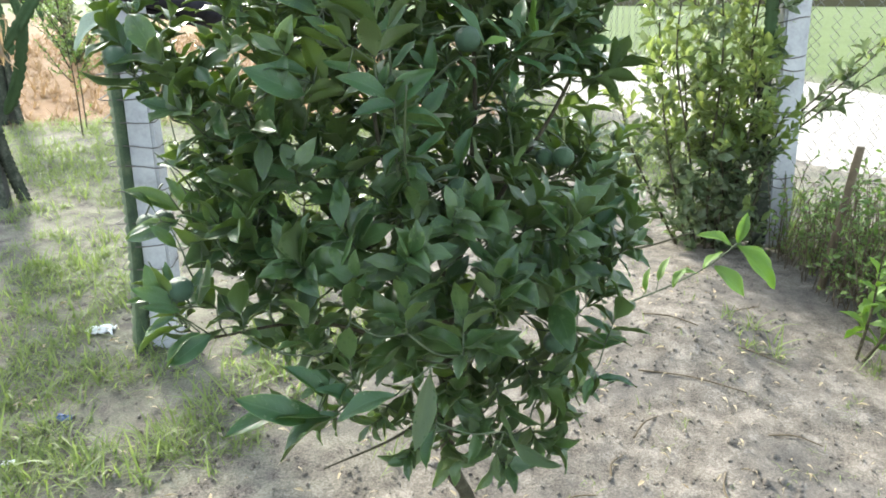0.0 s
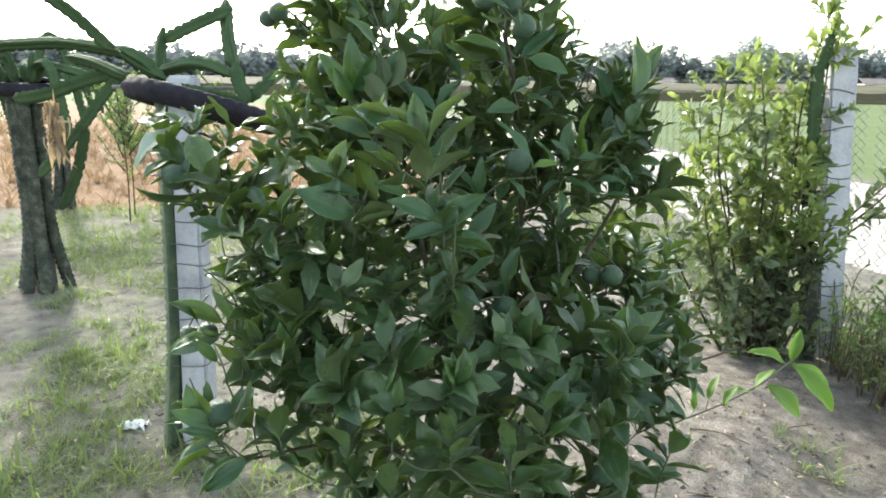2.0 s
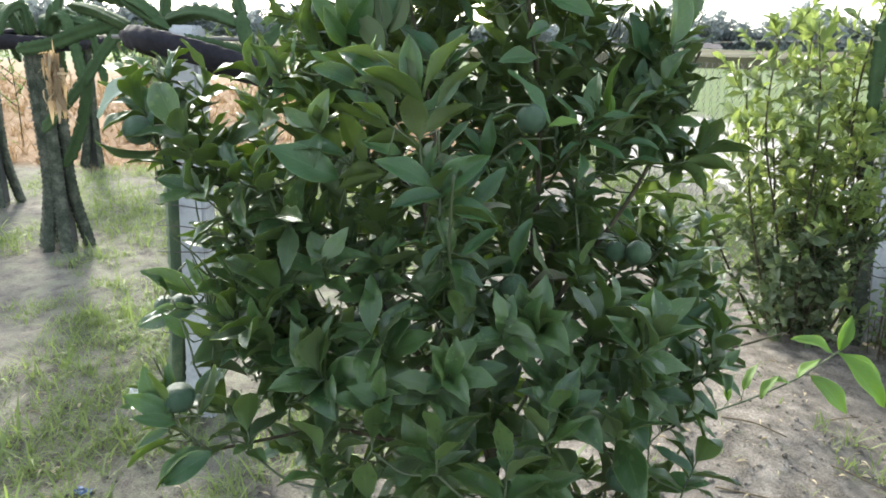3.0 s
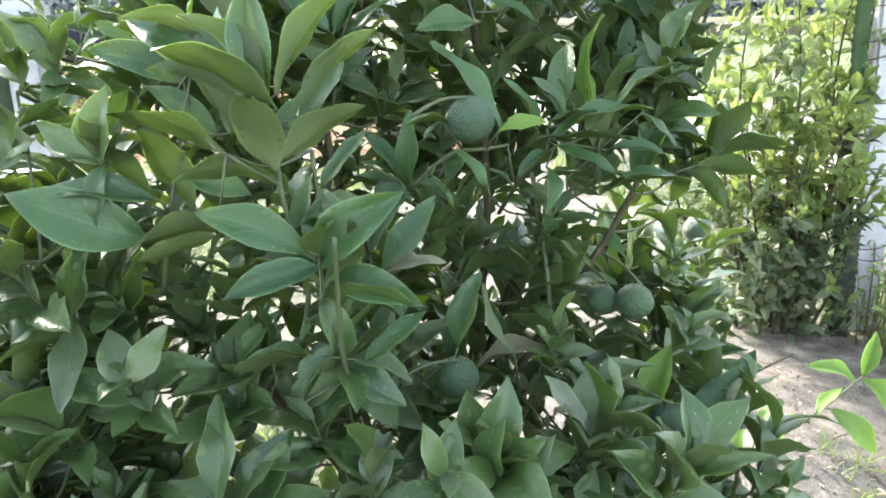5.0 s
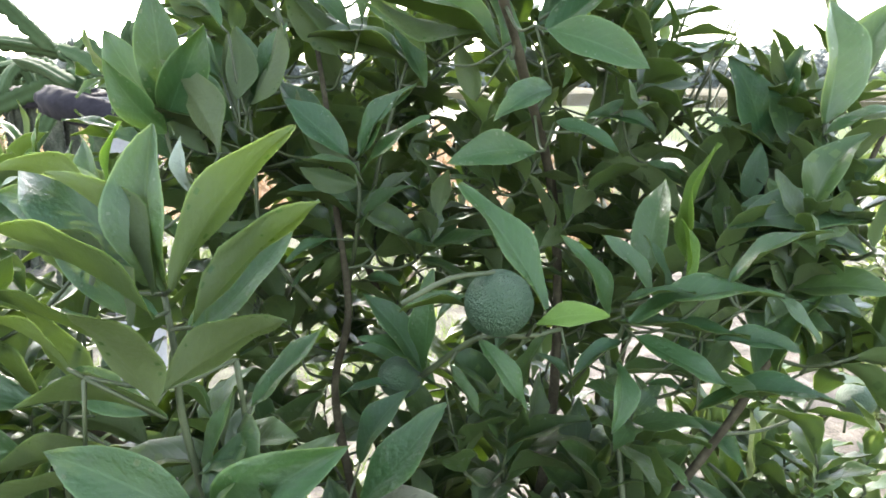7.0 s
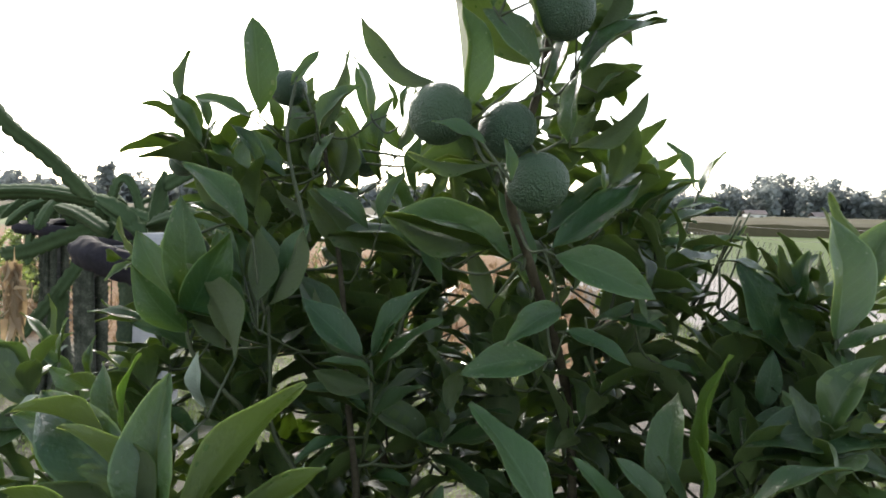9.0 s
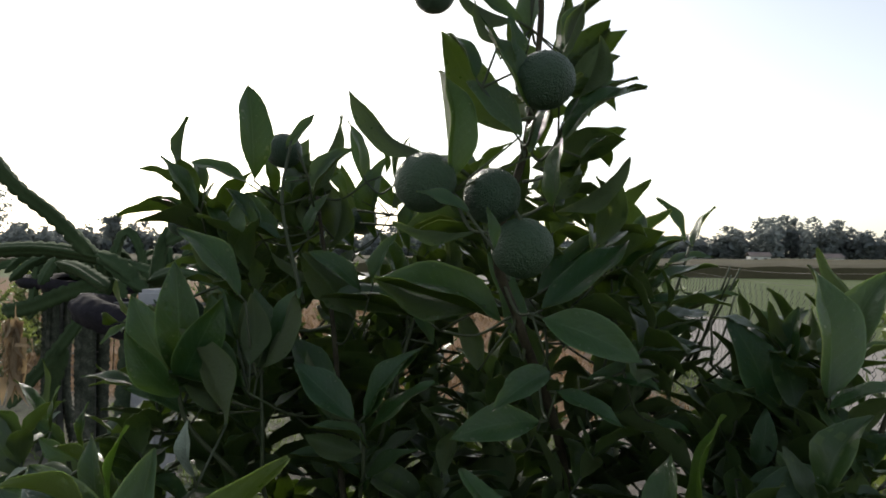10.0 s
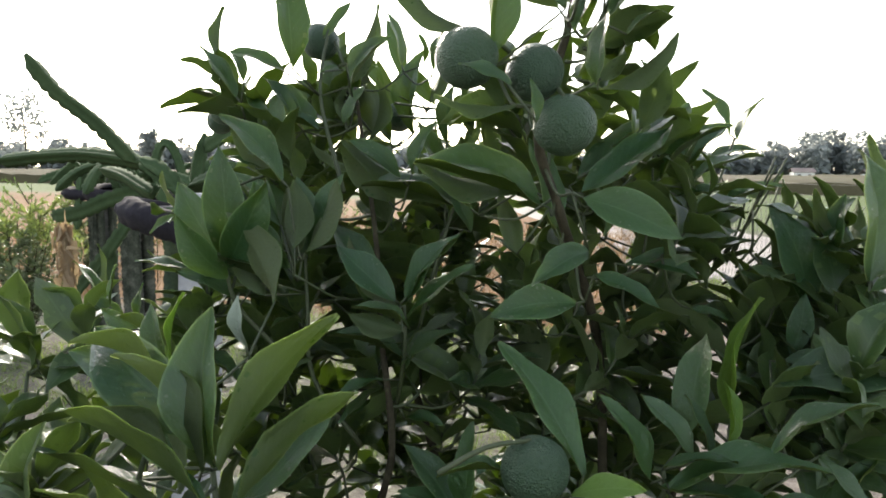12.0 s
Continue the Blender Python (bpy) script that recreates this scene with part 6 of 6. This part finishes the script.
bush("lime_seedling", (1.86, 2.5, GROUND), "small lime shoot with pale young leaves", "seedling", [[(0.05, 0.1, -0.1), (0.03, 0.05, 0.25), (-0.02, 0, 0.5)], [(0.05, 0.1, -0.1), (0.12, 0, 0.25), (0.1, -0.05, 0.42)]], 26, 0.12, LEAVES, M_YOUNG, 5, 60, 2, reach=0.12)


# ---- saplings and shrubs behind ----
def sapling(at, tall, seed, material=None, size=0.035):
    rng = random.Random(seed)
    stems = [[(0, 0, -0.05), (0.02, 0, tall * 0.4), (rng.uniform(-0.05, 0.05), 0.02, tall)]]
    for k in range(6):
        a, z = rng.uniform(0, 6.28), tall * (0.35 + 0.09 * k)
        stems.append([(0, 0, z), (0.12 * math.cos(a), 0.12 * math.sin(a), z + 0.12), (0.3 * math.cos(a), 0.3 * math.sin(a), z + tall * 0.22)])
    return bush("sapling", at, "thin young sapling with sparse small leaves", "tree", stems, seed, size * 1.4, LIMES, material or M_WEED, 8, 60, 5, reach=0.22, group="saplings")


for k, (x, y, h) in enumerate(((-3.6, 7.45, 1.65), (-3.75, 7.9, 1.6), (-6.5, 9.5, 1.6), (-3.2, 9.5, 1.7), (-7.6, 8.4, 1.5), (-2.0, 10.5, 1.7), (-9.5, 12.0, 1.7), (-5.0, 12.5, 1.7))):
    sapling((x, y, GROUND), h, 100 + k)


def shrub(at, tall, wide, seed, label="round leafy shrub in the dry plot"):
    rng = random.Random(seed)
    stems = []
    for k in range(14):
        a, q = rng.uniform(0, 6.28), rng.uniform(0.2, 1.0)
        stems.append([(0, 0, -0.05), (wide * 0.5 * q * math.cos(a), wide * 0.5 * q * math.sin(a), tall * 0.4), (wide * q * math.cos(a), wide * q * math.sin(a), tall * (1.05 - 0.4 * q))])
    # Pale tips and darker inner leaves paint a sunlit top and shaded foot.
    return bush("shrub", at, label, "bush", stems, seed, 0.085, LIMES, M_LIME, 12, 60, 13, reach=0.36, group="shrubs", old=M_LIMEOLDSHADE)


for k, (x, y, h, w) in enumerate(((-5.25, 6.0, 1.42, 0.72), (-8.4, 10.4, 1.5, 0.9), (-10.5, 14.0, 1.7, 1.1), (-6.8, 14.5, 1.6, 1.0))):
    shrub((x, y, GROUND), h, w, 200 + k)


# ---- grass, weeds, straw, litter ----
def tufts(name, spots, material, label, category, blade, seed, wide=0.09, count=9, shapes=None):
    rng = random.Random(seed)
    places = []
    for x, y, s in spots:
        for _ in range(count):
            a, e = rng.uniform(0, 6.28), rng.uniform(0.5, 1.4)
            p = Vector((x + rng.gauss(0, 0.025) * s, y + rng.gauss(0, 0.025) * s, height(x, y) - 0.004))
            way = (math.cos(a) * math.cos(e), math.sin(a) * math.cos(e), math.sin(e))
            places.append((leaf_pose(p, way, (-math.cos(a), -math.sin(a), 0.8), blade * s * rng.uniform(0.5, 1.3), wide), rng.randrange(6)))
    tagged(part(name, joined_leaves(name, places, shapes or STRIPS, material), material), label, category, kind="stuff")


rng = random.Random(77)
spots = []
while len(spots) < 4600:
    x, y = -5.2 + 5.5 * rng.random() ** 0.8, 1.5 + 7.0 * rng.random() ** 1.25
    patch = noise.noise(Vector((x * 1.3, y * 1.3, 2))) + 0.5 * noise.noise(Vector((x * 5, y * 5, 8))) + 0.3 * step01(3.8, 5.6, y) - 0.5 * step01(-0.9, 0.3, x) - 0.25 * step01(3.0, 3.8, y) * step01(5.2, 4.4, y)
    if patch > rng.uniform(-0.1, 0.4):
        spots.append((x, y, rng.uniform(0.5, 1.2) + (0.7 if rng.random() < 0.12 else 0)))
for x, y in [(-2.65, 3.77), (-2.33, 3.68), (-2.13, 3.75), (-2.22, 3.37), (-2.06, 3.45), (-1.89, 3.54), (-2.16, 3.09), (-1.71, 2.63), (-1.53, 2.52), (-1.64, 2.37), (-1.46, 2.61), (-1.86, 2.83), (-2.58, 3.96), (-2.21, 3.72), (-2.13, 3.89), (-1.97, 3.16), (-1.72, 3.03), (-1.70, 2.77), (-0.95, 2.07), (-0.92, 2.16), (-1.48, 2.19), (-1.23, 2.70), (-1.41, 1.94), (-1.19, 1.99)]:
    spots += [(x + rng.gauss(0, 0.09), y + rng.gauss(0, 0.07), rng.uniform(0.5, 1.3)) for _ in range(16)]
for x, y in [(-0.97, 2.13), (-0.96, 2.22), (-0.97, 2.07), (-0.87, 2.0), (-1.41, 2.12), (-1.42, 2.2), (-1.16, 2.65), (-1.08, 2.53), (-1.07, 2.74), (-1.59, 2.97), (-1.49, 2.64), (-0.69, 2.06), (-0.65, 2.15), (-2.52, 4.11), (-2.24, 3.83), (-2.04, 3.29), (-2.07, 3.74), (1.45, 2.8), (1.48, 2.59), (-1.71, 2.45), (-1.34, 1.91), (-1.11, 1.98), (-0.14, 2.03), (1.88, 2.48)]:
    spots += [(x + rng.gauss(0, 0.05), y + rng.gauss(0, 0.05), rng.uniform(0.5, 1.25)) for _ in range(6)]
tufts("grass", spots, M_GRASS, "short green grass growing in loose tufts", "grass", 0.10, 1, 0.055, 8)
spots = [(rng.uniform(0.2, 1.9), rng.uniform(1.5, 3.6), rng.uniform(0.3, 0.9)) for _ in range(130)]
tufts("sparse_grass", spots, M_GRASS, "sparse small weeds on the sand", "grass", 0.06, 2, 0.07, 6)
spots = [(rng.uniform(-16, 1.2), rng.uniform(8.2, 22), rng.uniform(0.8, 1.8)) for _ in range(3000)]
tufts("dry_grass", spots, M_STRAW, "rusty dry grass covering the plot behind", "grass", 0.17, 3, 0.07)
spots = [(fence_line(y) + rng.uniform(-0.1, 0.9), y, rng.uniform(0.7, 1.8)) for y in (rng.uniform(1.6, 12) for _ in range(700))]
tufts("verge_grass", spots, M_GRASS, "rank green grass along the fence", "grass", 0.12, 4, 0.06, 12)


def build_weeds():
    rng = random.Random(9)
    ob = thing("weed_thicket", (2.3, 3.1, GROUND), "tangle of dry stems and creeping weeds at the fence", "weeds", kind="stuff")
    bm = bmesh.new()
    places = []
    for _ in range(800):
        x, y = rng.uniform(-0.2, 0.7), rng.uniform(-1.2, 0.8)
        a = rng.uniform(0, 6.28)
        h, r = rng.uniform(0.2, 0.78), rng.uniform(0.05, 0.35)
        pts = [Vector((x, y, 0)), Vector((x + 0.4 * r * math.cos(a), y + 0.4 * r * math.sin(a), h * 0.7)), Vector((x + r * math.cos(a), y + r * math.sin(a), h * rng.uniform(0.5, 1.0)))]
        line = smooth_line(pts, 3)
        tube(bm, line, 0.0025, 0.0012, 4)
        if rng.random() < 0.92:
            places += shoot_leaves(line, rng.randrange(5, 11), 0.05, rng, 70, 0.1)
    part("stems", bm, M_WOOD, ob, "dry brown stems")
    part("leaves", joined_leaves("leaves", places, BLADES, M_WEED), M_WEED, ob)


build_weeds()


def stake(at, tall, lean, r=0.022):
    bm = bmesh.new()
    tube(bm, smooth_line([(0, 0, -0.1), (lean[0] * 0.5, lean[1] * 0.5, tall * 0.5), (lean[0], lean[1], tall)], 4), r, r * 0.8, 8, 0.35)
    ob = tagged(part("stake", bm, M_WOOD), "rough weathered wooden stake at the fence", "stake", "stakes")
    ob.location = at


stake((2.15, 3.3, GROUND), 0.8, (0.06, 0.02), 0.024)


def climbing_cactus(at):
    ob = thing("climbing_cactus", at, "green cactus climbing the concrete fence post", "cactus")
    for k, pts in enumerate((
            [(0.02, 0, -0.05), (-0.03, -0.02, 0.4), (-0.08, 0, 0.85), (-0.12, 0.0, 1.2)],
            [(-0.1, 0, 1.05), (-0.16, -0.02, 1.4), (-0.19, -0.03, 1.72)],
            [(-0.17, -0.02, 1.66), (-0.15, -0.04, 1.8), (-0.12, -0.05, 1.98)],
            [(0.0, -0.03, -0.05), (-0.03, -0.05, 0.3), (-0.06, -0.05, 0.6)])):
        part("stem" if k in (0, 3) else "cactus_arm", cactus_arm(pts, 0.046 if k in (0, 3) else (0.04, 0.028)[k - 1], 3, 70 + k, 0.4, k in (0, 1, 3)), M_OLDCACTUS if k in (0, 3) else M_CACTUS, ob)


climbing_cactus((2.08, 3.92, GROUND))


def fallen_stick(at, length, turn, r=0.004):
    bm = bmesh.new()
    tube(bm, smooth_line([(-length / 2, 0, 0), (0, 0.02, 0.006), (length / 2, -0.01, 0.002)], 4), r, r * 0.6, 5, 0.3)
    ob = tagged(part("fallen_stick", bm, M_WOOD), "thin dry stick lying on the sand", "stick", "sticks")
    ob.matrix_world = pose(at[0], at[1], height(*at) + r, 0, 0, turn)


for k, (x, y, l, a) in enumerate(((1.05, 2.35, 0.42, -25), (1.35, 2.55, 0.35, -40), (0.8, 2.1, 0.22, 40), (0.62, 1.9, 0.15, 60), (1.5, 2.9, 0.3, 30), (1.1, 2.75, 0.25, -30), (0.95, 1.75, 0.2, 80), (1.3, 2.0, 0.18, -20), (0.45, 1.75, 0.22, 15))):
    fallen_stick((x, y), l, a)

spots = []
rng = random.Random(31)
for _ in range(900):
    x, y = rng.uniform(-2.2, 1.7), rng.uniform(1.2, 3.6)
    spots.append((leaf_pose((x, y, height(x, y) + 0.006), (rng.uniform(-1, 1), rng.uniform(-1, 1), 0.05), (0, 0, 1), rng.uniform(0.012, 0.05), rng.uniform(0.15, 0.7)), rng.randrange(4)))
tagged(part("leaf_litter", joined_leaves("leaf_litter", spots, BLADES, M_DRYLEAF), M_DRYLEAF), "dry leaf scraps strewn on the soil", "litter", kind="stuff")


def clods():
    rng = random.Random(41)
    bm = bmesh.new()
    for _ in range(2400):
        x, y = rng.uniform(-2.2, 1.8), rng.uniform(1.2, 3.6)
        r = rng.uniform(0.003, 0.009) * (1 + (rng.random() < 0.08))
        g = bmesh.ops.create_icosphere(bm, subdivisions=1, radius=r, matrix=Matrix.Translation((x, y, height(x, y) + r * 0.25)))
        for v in g["verts"]:
            v.co += Vector((rng.uniform(-1, 1), rng.uniform(-1, 1), rng.uniform(-1, 0.4))) * r * 0.3
    tagged(part("soil_clods", bm, M_GROUND), "small crumbs and clods of sandy soil", "soil", kind="stuff")


clods()


def scrap(at, size, material, label, seed):
    rng = random.Random(seed)
    bm = bmesh.new()
    bmesh.ops.create_grid(bm, x_segments=6, y_segments=6, size=0.5)
    for v in bm.verts:
        v.co = Vector((v.co.x * size + rng.uniform(-0.2, 0.2) * size / 3, v.co.y * size * 0.6 + rng.uniform(-0.2, 0.2) * size / 3, rng.uniform(0, 0.25) * size))
    bmesh.ops.solidify(bm, geom=list(bm.faces), thickness=0.002)
    ob = tagged(part("plastic_scrap", bm, material, smooth=False), label, "litter")
    ob.location = (at[0], at[1], height(*at) + 0.004)


scrap((-1.564, 2.99), 0.12, M_LITTER, "crumpled white plastic scrap on the soil", 1)
scrap((-1.407, 2.268), 0.06, M_BLUE, "crumpled blue plastic scrap on the soil", 2)
scrap((-1.49, 2.03), 0.04, M_LITTER, "small white paper scrap on the soil", 3)
scrap((-1.40, 2.04), 0.025, M_LITTER, "small white paper scrap on the soil", 4)


def straw_bundle(at, count, seed, label):
    """Dried cactus strips and straw hanging in a loose shock."""
    rng = random.Random(seed)
    ob = thing("straw_bundle", at, label, "straw")
    places = []
    for _ in range(count):
        a = rng.uniform(0, 6.28)
        p = Vector((rng.gauss(0, 0.016), rng.gauss(0, 0.016), rng.uniform(-0.16, 0.06)))
        up = rng.random() < 0.06
        way = (math.cos(a) * rng.uniform(0.3, 1.2), math.sin(a) * 0.6, rng.uniform(0.0, 0.7)) if up else (math.cos(a) * rng.uniform(0.05, 0.5), math.sin(a) * 0.25, -1)
        places.append((leaf_pose(p, way, (math.cos(a), math.sin(a), 0.2), rng.uniform(0.05, 0.11), rng.uniform(0.08, 0.25)), rng.randrange(6)))
    part("straw", joined_leaves("straw", places, STRIPS, M_TAN), M_TAN, ob)["kind"] = "stuff"


straw_bundle((-1.83, 3.1, 1.32), 120, 3, "shock of dry straw hanging from the cactus")
